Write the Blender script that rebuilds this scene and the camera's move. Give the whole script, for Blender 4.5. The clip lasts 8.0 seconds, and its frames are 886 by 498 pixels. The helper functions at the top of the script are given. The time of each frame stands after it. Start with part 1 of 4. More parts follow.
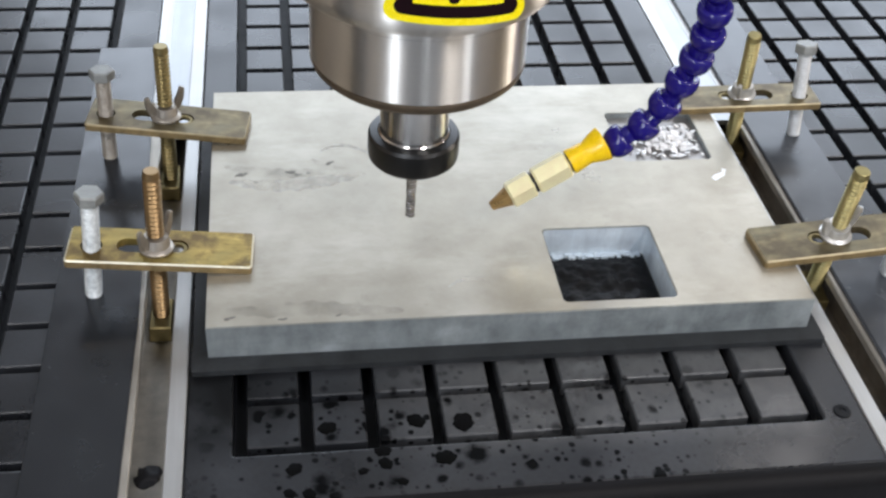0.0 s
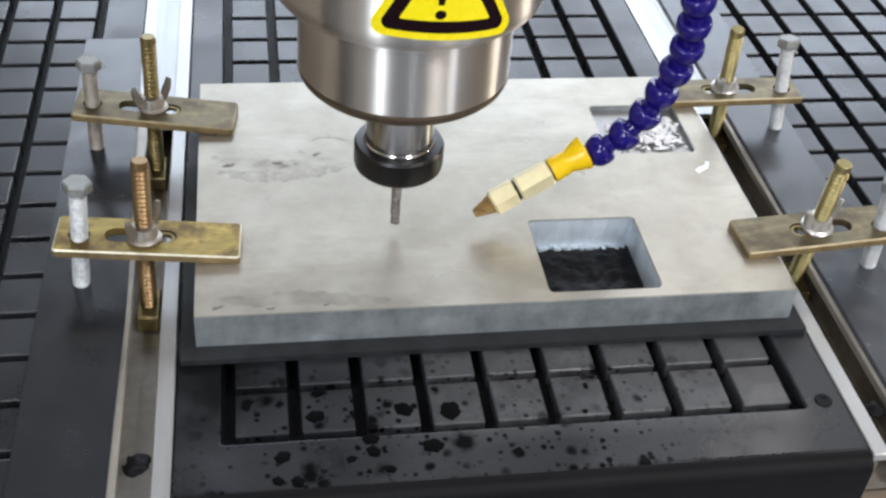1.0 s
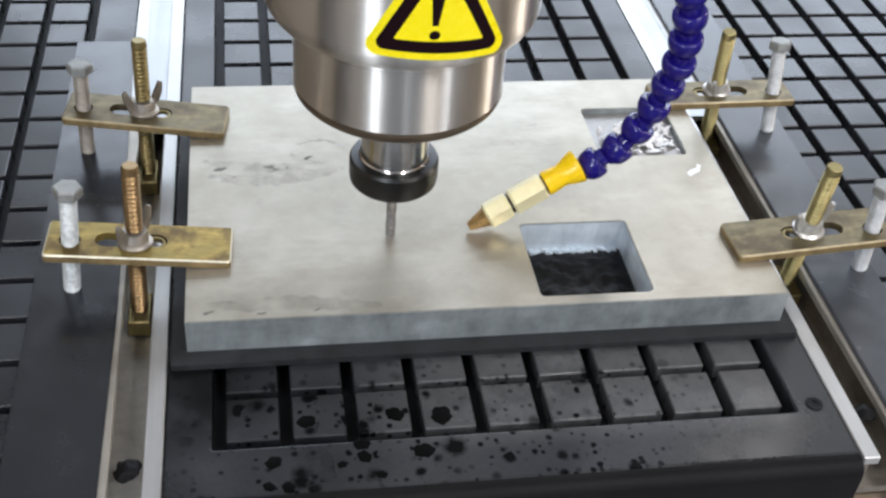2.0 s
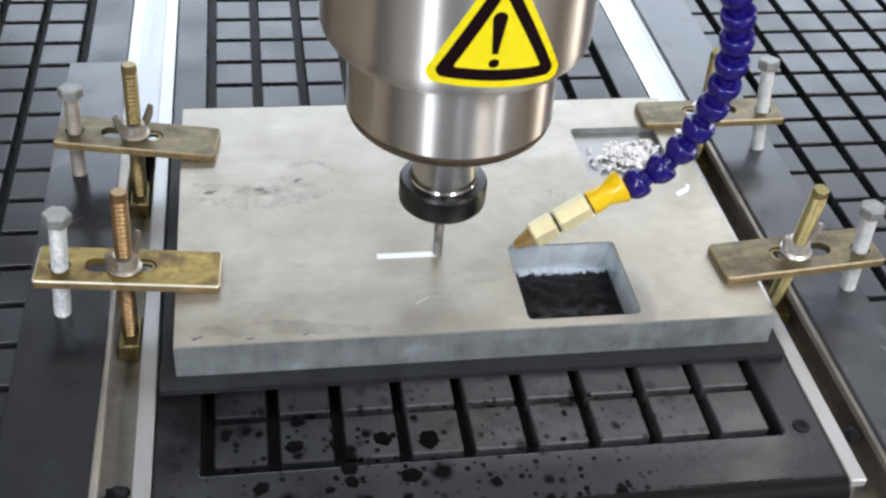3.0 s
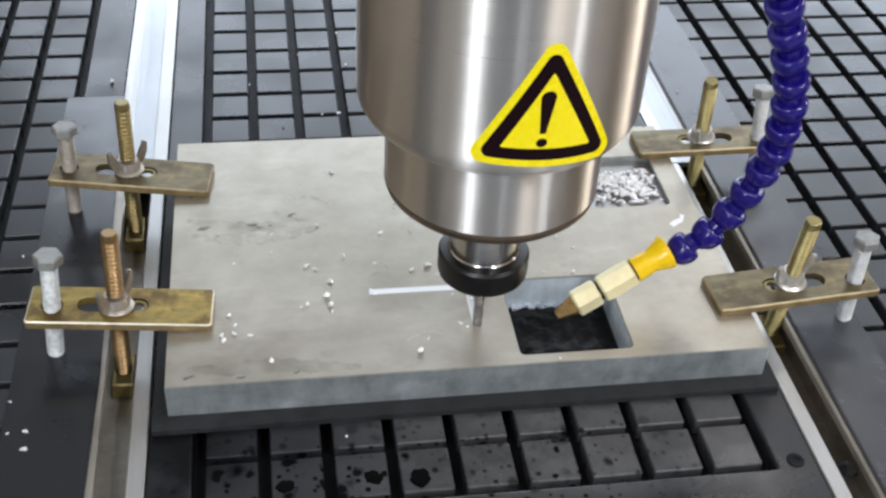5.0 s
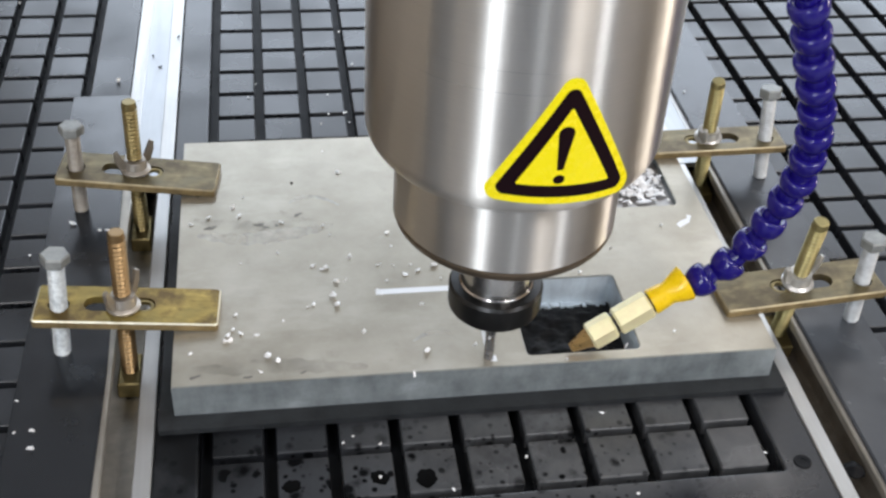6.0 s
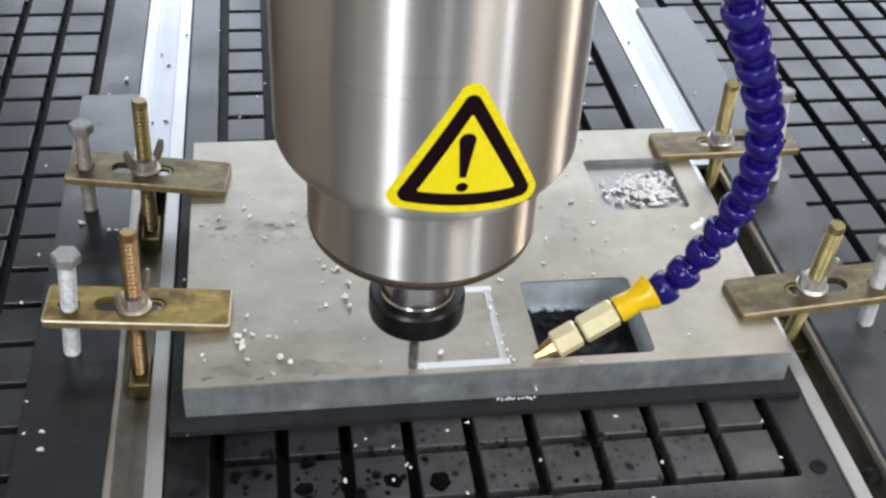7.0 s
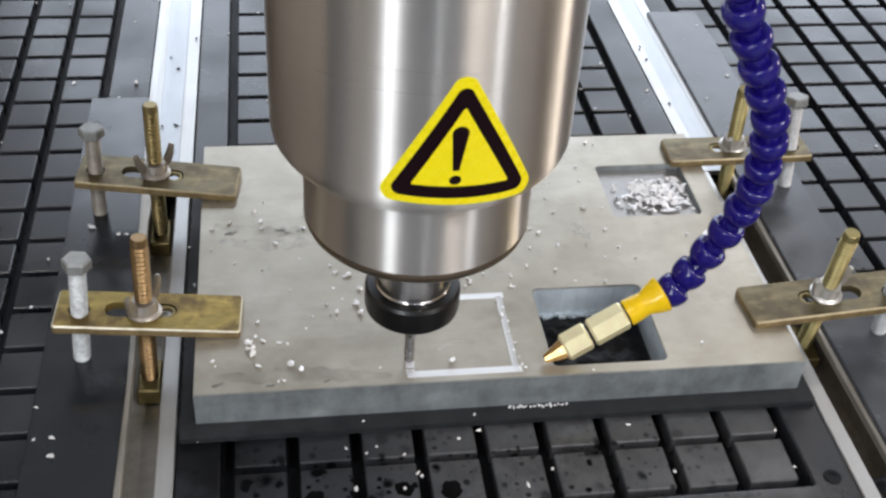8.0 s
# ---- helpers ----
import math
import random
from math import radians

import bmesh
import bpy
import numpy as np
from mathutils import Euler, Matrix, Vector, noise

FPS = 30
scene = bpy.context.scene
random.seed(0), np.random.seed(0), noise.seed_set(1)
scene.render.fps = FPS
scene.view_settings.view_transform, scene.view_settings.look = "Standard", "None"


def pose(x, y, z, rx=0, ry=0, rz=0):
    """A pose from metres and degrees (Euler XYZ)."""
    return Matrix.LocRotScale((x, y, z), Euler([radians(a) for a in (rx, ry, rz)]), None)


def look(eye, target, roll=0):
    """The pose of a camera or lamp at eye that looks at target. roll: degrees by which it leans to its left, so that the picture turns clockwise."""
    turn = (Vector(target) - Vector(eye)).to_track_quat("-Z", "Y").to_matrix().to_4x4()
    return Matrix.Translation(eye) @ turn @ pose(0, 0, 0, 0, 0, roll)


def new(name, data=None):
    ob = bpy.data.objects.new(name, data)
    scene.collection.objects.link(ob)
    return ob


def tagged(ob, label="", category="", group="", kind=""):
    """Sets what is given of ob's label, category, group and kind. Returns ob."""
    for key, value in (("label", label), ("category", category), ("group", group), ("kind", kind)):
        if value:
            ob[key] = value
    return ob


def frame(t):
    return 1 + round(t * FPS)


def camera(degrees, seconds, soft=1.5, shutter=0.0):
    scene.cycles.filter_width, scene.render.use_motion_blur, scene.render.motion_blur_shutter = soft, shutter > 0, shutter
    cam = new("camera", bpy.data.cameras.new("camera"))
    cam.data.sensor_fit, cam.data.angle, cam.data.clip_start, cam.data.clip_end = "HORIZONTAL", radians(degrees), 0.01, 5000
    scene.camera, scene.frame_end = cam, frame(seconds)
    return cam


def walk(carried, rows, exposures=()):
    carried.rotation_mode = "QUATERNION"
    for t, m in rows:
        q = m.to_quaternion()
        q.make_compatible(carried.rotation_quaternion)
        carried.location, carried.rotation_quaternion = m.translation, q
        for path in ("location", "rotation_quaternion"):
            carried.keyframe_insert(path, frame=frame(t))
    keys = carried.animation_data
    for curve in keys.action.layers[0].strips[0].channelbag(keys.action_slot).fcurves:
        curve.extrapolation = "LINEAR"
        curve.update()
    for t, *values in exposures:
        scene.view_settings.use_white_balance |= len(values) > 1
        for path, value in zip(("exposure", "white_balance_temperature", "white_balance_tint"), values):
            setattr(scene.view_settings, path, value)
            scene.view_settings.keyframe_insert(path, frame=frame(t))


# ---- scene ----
cam = camera(41.76, 8.0, soft=2.5)
walk(cam, [
    (0.0, look((0.0318, -0.3362, 0.3331), (0.0925, 0.0070, 0.0484), 4.06)),
    (0.5, look((0.0297, -0.3406, 0.3343), (0.0950, 0.0015, 0.0495), 4.62)),
    (1.0, look((0.0280, -0.3398, 0.3334), (0.0966, 0.0012, 0.0480), 5.06)),
    (2.5, look((0.0322, -0.3372, 0.3389), (0.1026, 0.0029, 0.0528), 5.10)),
    (3.0, look((0.0363, -0.3355, 0.3440), (0.1053, 0.0057, 0.0588), 4.76)),
    (3.5, look((0.0443, -0.3331, 0.3495), (0.1089, 0.0092, 0.0646), 3.94)),
    (4.0, look((0.0456, -0.3309, 0.3516), (0.1105, 0.0129, 0.0686), 3.82)),
    (4.5, look((0.0468, -0.3307, 0.3519), (0.1112, 0.0144, 0.0703), 3.65)),
    (6.0, look((0.0457, -0.3300, 0.3517), (0.1076, 0.0153, 0.0698), 3.50)),
    (6.5, look((0.0432, -0.3282, 0.3513), (0.1051, 0.0168, 0.0692), 3.64)),
    (7.0, look((0.0398, -0.3262, 0.3493), (0.1025, 0.0192, 0.0677), 3.88)),
    (7.5, look((0.0367, -0.3238, 0.3488), (0.0997, 0.0213, 0.0670), 4.07)),
    (8.0, look((0.0372, -0.3221, 0.3496), (0.0982, 0.0235, 0.0680), 3.94)),
], [(0.0, -0.07, 6520, 14.4), (2.5, -0.02, 6500, 14.4), (3.5, -0.02, 6500, 14.4), (4.2, -0.14, 6560, 13.9), (6.5, -0.1, 6570, 13.9), (7.0, -0.18, 6610, 14.7), (8.0, -0.26, 6650, 15.1)])

MM = 0.001

# ---- light ----
world = bpy.data.worlds.new("world")
scene.world = world
world.use_nodes = True
wn = world.node_tree.nodes
sky = wn.new("ShaderNodeTexSky")
sky.sky_type = "NISHITA"
sky.sun_disc = False
sky.sun_elevation, sky.sun_rotation = radians(40), radians(150)
world.node_tree.links.new(sky.outputs[0], wn["Background"].inputs[0])
wn["Background"].inputs[1].default_value = 0.1


def area_lamp(name, where, target, sx, sy, watts, colour):
    data = bpy.data.lights.new(name, "AREA")
    data.shape, data.size, data.size_y, data.energy, data.color = "RECTANGLE", sx, sy, watts, colour
    ob = new(name, data)
    ob.matrix_world = look(where, target)
    return tagged(ob, kind="structure")


# daylight in unseen window openings, placed for the bands mirrored in spindle and bed
area_lamp("window_light_back", (1.27, 3.02, 1.28), (1.27, 0, 1.28), 4.06, 1.75, 107, (0.78, 0.895, 1.0))
area_lamp("window_light_front", (-1.65, -3.02, 1.2), (-1.65, 0, 1.2), 0.6, 1.5, 66, (0.84, 0.93, 1.0))
area_lamp("window_light_front", (2.82, -3.02, 1.2), (2.82, 0, 1.2), 0.22, 1.5, 60, (0.9, 0.95, 1.0))
area_lamp("window_light_east", (3.52, 0.42, 1.0), (0, 0.42, 1.0), 0.26, 1.9, 42, (1.0, 0.92, 0.78))
area_lamp("window_light_front", (0.16, -3.02, 1.2), (0.16, 0, 1.2), 0.09, 1.5, 6, (0.84, 0.93, 1.0))
# unseen ceiling lamps, added to fill plate, sticker and bed
for lx, ly, watts in ((-1.0, -1.7, 22), (1.2, -1.7, 52), (1.5, 2.25, 7)):
    area_lamp("ceiling_fill", (lx, ly, 2.30), (lx, ly, 0), 0.25, 1.3, watts, (0.97, 0.97, 0.96))

# ---- materials ----


def nodes_of(name):
    m = bpy.data.materials.new(name)
    m.use_nodes = True
    nt = m.node_tree
    return m, nt, nt.nodes["Principled BSDF"]


def ramp(nt, fac, stops):
    r = nt.nodes.new("ShaderNodeValToRGB")
    while len(r.color_ramp.elements) < len(stops):
        r.color_ramp.elements.new(0.5)
    for e, (p, c) in zip(r.color_ramp.elements, stops):
        e.position = p
        e.color = (*c, 1) if len(c) == 3 else c
    nt.links.new(fac, r.inputs[0])
    return r.outputs[0]


def noise_tex(nt, scale, detail=4, rough=0.6, stretch=(1, 1, 1), coord="Object"):
    tc, mp, n = nt.nodes.new("ShaderNodeTexCoord"), nt.nodes.new("ShaderNodeMapping"), nt.nodes.new("ShaderNodeTexNoise")
    mp.inputs["Scale"].default_value = stretch
    n.inputs["Scale"].default_value, n.inputs["Detail"].default_value, n.inputs["Roughness"].default_value = scale, detail, rough
    nt.links.new(tc.outputs[coord], mp.inputs[0])
    nt.links.new(mp.outputs[0], n.inputs[0])
    return n.outputs["Fac"]


def mix(nt, fac, a, b, mode="MIX"):
    x = nt.nodes.new("ShaderNodeMixRGB")
    x.blend_type = mode
    for s, v in zip(x.inputs, (fac, a, b)):
        if isinstance(v, (int, float)):
            s.default_value = v
        elif isinstance(v, tuple):
            s.default_value = (*v, 1)
        else:
            nt.links.new(v, s)
    return x.outputs[0]


def bump(nt, p, height, strength, dist=0.0005):
    b = nt.nodes.new("ShaderNodeBump")
    b.inputs["Strength"].default_value, b.inputs["Distance"].default_value = strength, dist
    nt.links.new(height, b.inputs["Height"])
    nt.links.new(b.outputs[0], p.inputs["Normal"])


def plain(name, colour, rough, metal=0.0, var=0.25, scale=120, bumpy=0.15, stretch=(1, 1, 1), coat=0.0, coarse=18):
    """A surface with fine grain and broad stains round one colour."""
    m, nt, p = nodes_of(name)
    fine, broad = noise_tex(nt, scale, 5, 0.65, stretch), noise_tex(nt, coarse, 4, 0.6)
    lo, hi = tuple(c * (1 - var) for c in colour), tuple(min(1, c * (1 + var)) for c in colour)
    c1 = ramp(nt, broad, ((0.3, lo), (0.7, hi)))
    c2 = ramp(nt, fine, ((0.3, lo), (0.7, hi)))
    nt.links.new(mix(nt, 0.5, c1, c2), p.inputs["Base Color"])
    r = ramp(nt, fine, ((0.25, (max(0, rough - 0.08),) * 3), (0.75, (min(1, rough + 0.1),) * 3)))
    nt.links.new(r, p.inputs["Roughness"])
    p.inputs["Metallic"].default_value = metal
    p.inputs["Coat Weight"].default_value = coat
    if bumpy:
        bump(nt, p, fine, bumpy, 0.0003)
    return m


def broad_film(nt, geo):
    n = nt.nodes.new("ShaderNodeTexNoise")
    n.inputs["Scale"].default_value, n.inputs["Detail"].default_value = 42, 6
    nt.links.new(geo.outputs["Position"], n.inputs[0])
    return n.outputs["Fac"]


def pvc_material(name, colour, rough):
    """Dark grey PVC with paler pads, scratches and oily drips."""
    m, nt, p = nodes_of(name)
    broad, fine = noise_tex(nt, 14, 5, 0.6, coord="Object"), noise_tex(nt, 420, 4, 0.7)
    geo = nt.nodes.new("ShaderNodeNewGeometry")
    world_broad = nt.nodes.new("ShaderNodeTexNoise")
    world_broad.inputs["Scale"].default_value, world_broad.inputs["Detail"].default_value = 16, 5
    nt.links.new(geo.outputs["Position"], world_broad.inputs[0])
    base = ramp(nt, world_broad.outputs["Fac"], ((0.28, tuple(c * 0.55 for c in colour)), (0.5, colour), (0.72, tuple(c * 1.6 for c in colour))))
    grain = ramp(nt, fine, ((0.35, (0.82,) * 3), (0.7, (1.12,) * 3)))
    base = mix(nt, 1.0, base, grain, "MULTIPLY")
    # dark oil drips: round spots of many sizes, a little ragged
    warp = nt.nodes.new("ShaderNodeTexNoise")
    warp.inputs["Scale"].default_value, warp.inputs["Detail"].default_value = 330, 5
    nt.links.new(geo.outputs["Position"], warp.inputs[0])
    spot = None
    for scale, size in ((70, 0.34), (150, 0.5), (300, 0.5)):
        vo = nt.nodes.new("ShaderNodeTexVoronoi")
        vo.inputs["Scale"].default_value = scale
        nt.links.new(geo.outputs["Position"], vo.inputs[0])
        sep = nt.nodes.new("ShaderNodeSeparateColor")
        nt.links.new(vo.outputs["Color"], sep.inputs[0])
        pw = nt.nodes.new("ShaderNodeMath")
        pw.operation = "POWER"
        nt.links.new(sep.outputs[0], pw.inputs[0])
        pw.inputs[1].default_value = 2.0
        rad = nt.nodes.new("ShaderNodeMath")
        rad.operation = "MULTIPLY_ADD"
        nt.links.new(pw.outputs[0], rad.inputs[0])
        rad.inputs[1].default_value = -size
        nt.links.new(vo.outputs["Distance"], rad.inputs[2])
        add = nt.nodes.new("ShaderNodeMath")
        add.operation = "MULTIPLY_ADD"
        nt.links.new(warp.outputs["Fac"], add.inputs[0])
        add.inputs[1].default_value = 0.3
        nt.links.new(rad.outputs[0], add.inputs[2])
        one = ramp(nt, add.outputs[0], ((0.0, (1, 1, 1)), (0.2, (0, 0, 0))))
        spot = one if spot is None else mix(nt, 1.0, spot, one, "LIGHTEN")
    where = nt.nodes.new("ShaderNodeSeparateXYZ")
    nt.links.new(geo.outputs["Position"], where.inputs[0])
    front = nt.nodes.new("ShaderNodeMapRange")
    front.inputs["From Min"].default_value, front.inputs["From Max"].default_value = -0.004, -0.022
    nt.links.new(where.outputs["Y"], front.inputs["Value"])
    spot = mix(nt, 1.0, spot, front.outputs[0], "MULTIPLY")
    # the drips lie where the coolant runs off the plate, over the middle panel
    for edge, full in ((-0.008, 0.012), (0.23, 0.165)):
        side = nt.nodes.new("ShaderNodeMapRange")
        side.inputs["From Min"].default_value, side.inputs["From Max"].default_value = edge, full
        nt.links.new(where.outputs["X"], side.inputs["Value"])
        spot = mix(nt, 1.0, spot, side.outputs[0], "MULTIPLY")
    thin = ramp(nt, world_broad.outputs["Fac"], ((0.34, (0.25,) * 3), (0.5, (1.0,) * 3)))
    spot = mix(nt, 1.0, spot, thin, "MULTIPLY")
    film = ramp(nt, broad_film(nt, geo), ((0.3, (0.3,) * 3), (0.46, (1.0,) * 3)))
    for axis, edge, full in (("X", 0.04, 0.012), ("X", -0.0085, -0.0075), ("Y", 0.0, -0.005), ("Y", -0.056, -0.036)):
        side = nt.nodes.new("ShaderNodeMapRange")
        side.inputs["From Min"].default_value, side.inputs["From Max"].default_value = edge, full
        nt.links.new(where.outputs[axis], side.inputs["Value"])
        film = mix(nt, 1.0, film, side.outputs[0], "MULTIPLY")
    # patchy lighter grey on the pads before the plate, bounded by position
    pad_pale = ramp(nt, noise_tex(nt, 90, 5, 0.6), ((0.3, (0.35,) * 3), (0.6, (0.9,) * 3)))
    for axis, edge, full in (("X", 0.05, 0.11), ("X", 0.242, 0.232), ("Y", 0.0, -0.01), ("Y", -0.058, -0.047)):
        side = nt.nodes.new("ShaderNodeMapRange")
        side.inputs["From Min"].default_value, side.inputs["From Max"].default_value = edge, full
        nt.links.new(where.outputs[axis], side.inputs["Value"])
        pad_pale = mix(nt, 1.0, pad_pale, side.outputs[0], "MULTIPLY")
    base = mix(nt, pad_pale, base, (0.085, 0.088, 0.092))
    base = mix(nt, film, base, tuple(c * 0.25 for c in colour))
    base = mix(nt, spot, base, tuple(c * 0.12 for c in colour))
    nt.links.new(base, p.inputs["Base Color"])
    nt.links.new(mix(nt, spot, mix(nt, film, (0.5,) * 3, (0.22,) * 3), (0.06,) * 3), p.inputs["Specular IOR Level"])
    rr = ramp(nt, world_broad.outputs["Fac"], ((0.3, (rough - 0.12,) * 3), (0.7, (rough + 0.18,) * 3)))
    nt.links.new(rr, p.inputs["Roughness"])
    bump(nt, p, fine, 0.12, 0.0002)
    return m


def plate_material():
    """Cast aluminium plate, dull with cloudy coolant stains."""
    m, nt, p = nodes_of("plate_aluminium")
    broad, mid, fine = noise_tex(nt, 16, 6, 0.62), noise_tex(nt, 60, 5, 0.6), noise_tex(nt, 700, 3, 0.6)
    c = ramp(nt, broad, ((0.22, (0.28, 0.265, 0.235)), (0.45, (0.41, 0.395, 0.355)), (0.6, (0.455, 0.44, 0.405)), (0.8, (0.56, 0.56, 0.55))))
    c = mix(nt, 0.4, c, ramp(nt, mid, ((0.3, (0.33, 0.32, 0.30)), (0.7, (0.56, 0.56, 0.55)))))
    dirt = ramp(nt, noise_tex(nt, 38, 8, 0.75), ((0.60, (0, 0, 0)), (0.76, (0.45, 0.45, 0.45))))
    c = mix(nt, dirt, c, (0.2, 0.185, 0.16))
    smear = ramp(nt, noise_tex(nt, 9, 6, 0.7, (1, 2.6, 1)), ((0.52, (0, 0, 0)), (0.7, (0.6, 0.6, 0.6))))
    c = mix(nt, smear, c, (0.62, 0.62, 0.61))
    c = mix(nt, 1.0, c, (0.875, 0.83, 0.735), "MULTIPLY")
    nt.links.new(c, p.inputs["Base Color"])
    p.inputs["Metallic"].default_value = 0.55
    nt.links.new(ramp(nt, broad, ((0.3, (0.26,) * 3), (0.7, (0.42,) * 3))), p.inputs["Roughness"])
    bump(nt, p, mix(nt, 0.5, mid, fine), 0.18, 0.0004)
    return m


def edge_material():
    """Aluminium flank, bluer than the top, with pale scrapes and dark wet blotches."""
    m, nt, p = nodes_of("cool_plate_flank")
    broad, mid, fine = noise_tex(nt, 34, 6, 0.65, (1, 1, 1.6)), noise_tex(nt, 120, 5, 0.65, (1, 1, 0.5)), noise_tex(nt, 600, 3, 0.6)
    c = ramp(nt, broad, ((0.32, (0.2, 0.21, 0.215)), (0.46, (0.37, 0.385, 0.385)), (0.58, (0.46, 0.47, 0.465)), (0.72, (0.68, 0.69, 0.69))))
    c = mix(nt, 0.4, c, ramp(nt, mid, ((0.32, (0.22, 0.225, 0.22)), (0.55, (0.46, 0.47, 0.47)), (0.75, (0.7, 0.71, 0.71)))))
    c = mix(nt, 1.0, c, (0.78, 0.85, 0.88), "MULTIPLY")
    nt.links.new(c, p.inputs["Base Color"])
    p.inputs["Metallic"].default_value = 0.5
    nt.links.new(ramp(nt, broad, ((0.3, (0.28,) * 3), (0.7, (0.52,) * 3))), p.inputs["Roughness"])
    bump(nt, p, mix(nt, 0.4, mid, fine), 0.3, 0.0005)
    return m


def strap_material(name, colour, rough, stained):
    """Yellow-passivated strap steel: golden where clean, brown where oil has dried."""
    m, nt, p = nodes_of(name)
    broad, mid, fine = noise_tex(nt, 55, 5, 0.6), noise_tex(nt, 150, 5, 0.65, (0.5, 1.4, 1)), noise_tex(nt, 900, 3, 0.6)
    c = ramp(nt, mid, ((0.3, tuple(x * 0.6 for x in colour)), (0.52, colour), (0.72, tuple(min(1, x * 1.5) for x in colour))))
    stain = ramp(nt, broad, ((0.42, (stained,) * 3), (0.56, (0, 0, 0))))
    c = mix(nt, stain, c, (colour[0] * 0.28, colour[1] * 0.24, colour[2] * 0.3))
    olive = ramp(nt, noise_tex(nt, 30, 4, 0.6), ((0.5, (0, 0, 0)), (0.66, (0.5,) * 3)))
    c = mix(nt, olive, c, (colour[0] * 0.62, colour[1] * 0.78, colour[2] * 1.1))
    nt.links.new(c, p.inputs["Base Color"])
    p.inputs["Metallic"].default_value = 0.65
    nt.links.new(mix(nt, stain, (rough,) * 3, (rough + 0.14,) * 3), p.inputs["Roughness"])
    bump(nt, p, mix(nt, 0.5, mid, fine), 0.3, 0.0003)
    return m


def turned_steel(name, colour, rough, aniso=0.85):
    """Steel turned on a lathe: fine rings round the axis."""
    m, nt, p = nodes_of(name)
    rings = noise_tex(nt, 60, 3, 0.6, (0.05, 0.05, 30))
    cloud = noise_tex(nt, 18, 4, 0.6)
    c = mix(nt, 0.5, ramp(nt, rings, ((0.3, tuple(x * 0.9 for x in colour)), (0.7, colour))), ramp(nt, cloud, ((0.3, tuple(x * 0.85 for x in colour)), (0.7, colour))))
    nt.links.new(c, p.inputs["Base Color"])
    p.inputs["Metallic"].default_value = 1.0
    nt.links.new(ramp(nt, rings, ((0.3, (rough - 0.05,) * 3), (0.7, (rough + 0.06,) * 3))), p.inputs["Roughness"])
    p.inputs["Anisotropic"].default_value = aniso
    tg = nt.nodes.new("ShaderNodeTangent")
    tg.direction_type, tg.axis = "RADIAL", "Z"
    nt.links.new(tg.outputs[0], p.inputs["Tangent"])
    p.inputs["Anisotropic Rotation"].default_value = 0.25
    bump(nt, p, rings, 0.003, 0.0001)
    return m


PVC = pvc_material("dark_grey_pvc", (0.0195, 0.0215, 0.0255), 0.28)
# same PVC as the pads; the recess shade is put into its near-black colour
RECESS_SHADE = plain("recess_shade_pvc", (0.0045, 0.0052, 0.0068), 0.5, 0, 0.4, 300)
SHEET = plain("grey_pvc_sheet", (0.017, 0.0195, 0.0235), 0.22, 0, 0.12, 60, 0.0, coarse=12)
# lighter copy of SHEET: the back window's sheen put into the base colour
SHEET_SHEEN = plain("sheen_grey_pvc_sheet", (0.06, 0.066, 0.075), 0.22, 0, 0.15, 60, 0.0, coarse=14)
SHEET.node_tree.nodes["Principled BSDF"].inputs["Specular IOR Level"].default_value = 0.65
MAT = plain("black_rubber_mat", (0.02, 0.022, 0.024), 0.5, 0, 0.6, 170, 0.5, coarse=90)
NEAR_BLACK = plain("near_black_matte", (0.006, 0.006, 0.007), 0.55, 0, 0.4, 260)
NEAR_BLACK.node_tree.nodes["Principled BSDF"].inputs["Specular IOR Level"].default_value = 0.15
RECESS_SHADE.node_tree.nodes["Principled BSDF"].inputs["Specular IOR Level"].default_value = 0.2
MAT.node_tree.nodes["Principled BSDF"].inputs["Specular IOR Level"].default_value = 0.35
RAIL = plain("rail_aluminium", (0.54, 0.54, 0.53), 0.4, 0.75, 0.16, 300, 0.1, (1, 0.05, 1))
COVER = plain("slot_cover_aluminium", (0.44, 0.46, 0.48), 0.4, 0.7, 0.16, 300, 0.1, (1, 0.05, 1))
# brown of the stained east lip; on the west lip it paints a reflection
LIP_DULL = plain("brownish_aluminium_lip", (0.43, 0.4, 0.35), 0.4, 0.6, 0.4, 240, 0.2, (1, 0.05, 1), coarse=30)
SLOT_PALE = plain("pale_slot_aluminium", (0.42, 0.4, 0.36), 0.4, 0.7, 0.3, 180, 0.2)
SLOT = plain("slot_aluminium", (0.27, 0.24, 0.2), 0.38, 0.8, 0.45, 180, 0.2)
PLATE = plate_material()
MILLED = plain("milled_aluminium", (0.8, 0.81, 0.82), 0.4, 0.4, 0.2, 900, 0.12)
POCKET = plain("milled_wall", (0.6, 0.67, 0.76), 0.48, 0.35, 0.4, 90, 0.2, (1, 1, 0.2), coarse=60)
PLATE_EDGE = edge_material()
MILLED_DULL = plain("dull_milled_aluminium", (0.56, 0.56, 0.55), 0.42, 0.45, 0.4, 500, 0.3)
STRAP = strap_material("yellow_zinc_steel", (0.37, 0.265, 0.075), 0.3, 0.85)
STRAP_DULL = strap_material("dull_bronzed_steel", (0.18, 0.142, 0.072), 0.4, 0.5)
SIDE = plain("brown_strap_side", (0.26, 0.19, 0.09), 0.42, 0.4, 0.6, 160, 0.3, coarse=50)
# worn strap edges, coloured brighter to stand in for the windows' reflection
EDGE_GLINT_DULL = plain("dull_worn_glint_edge", (0.36, 0.3, 0.18), 0.42, 0.35, 0.5, 160, 0.3, coarse=50)
EDGE_GLINT = plain("worn_glint_edge", (1.0, 0.9, 0.6), 0.34, 0.25, 0.45, 200, 0.2, coarse=60)
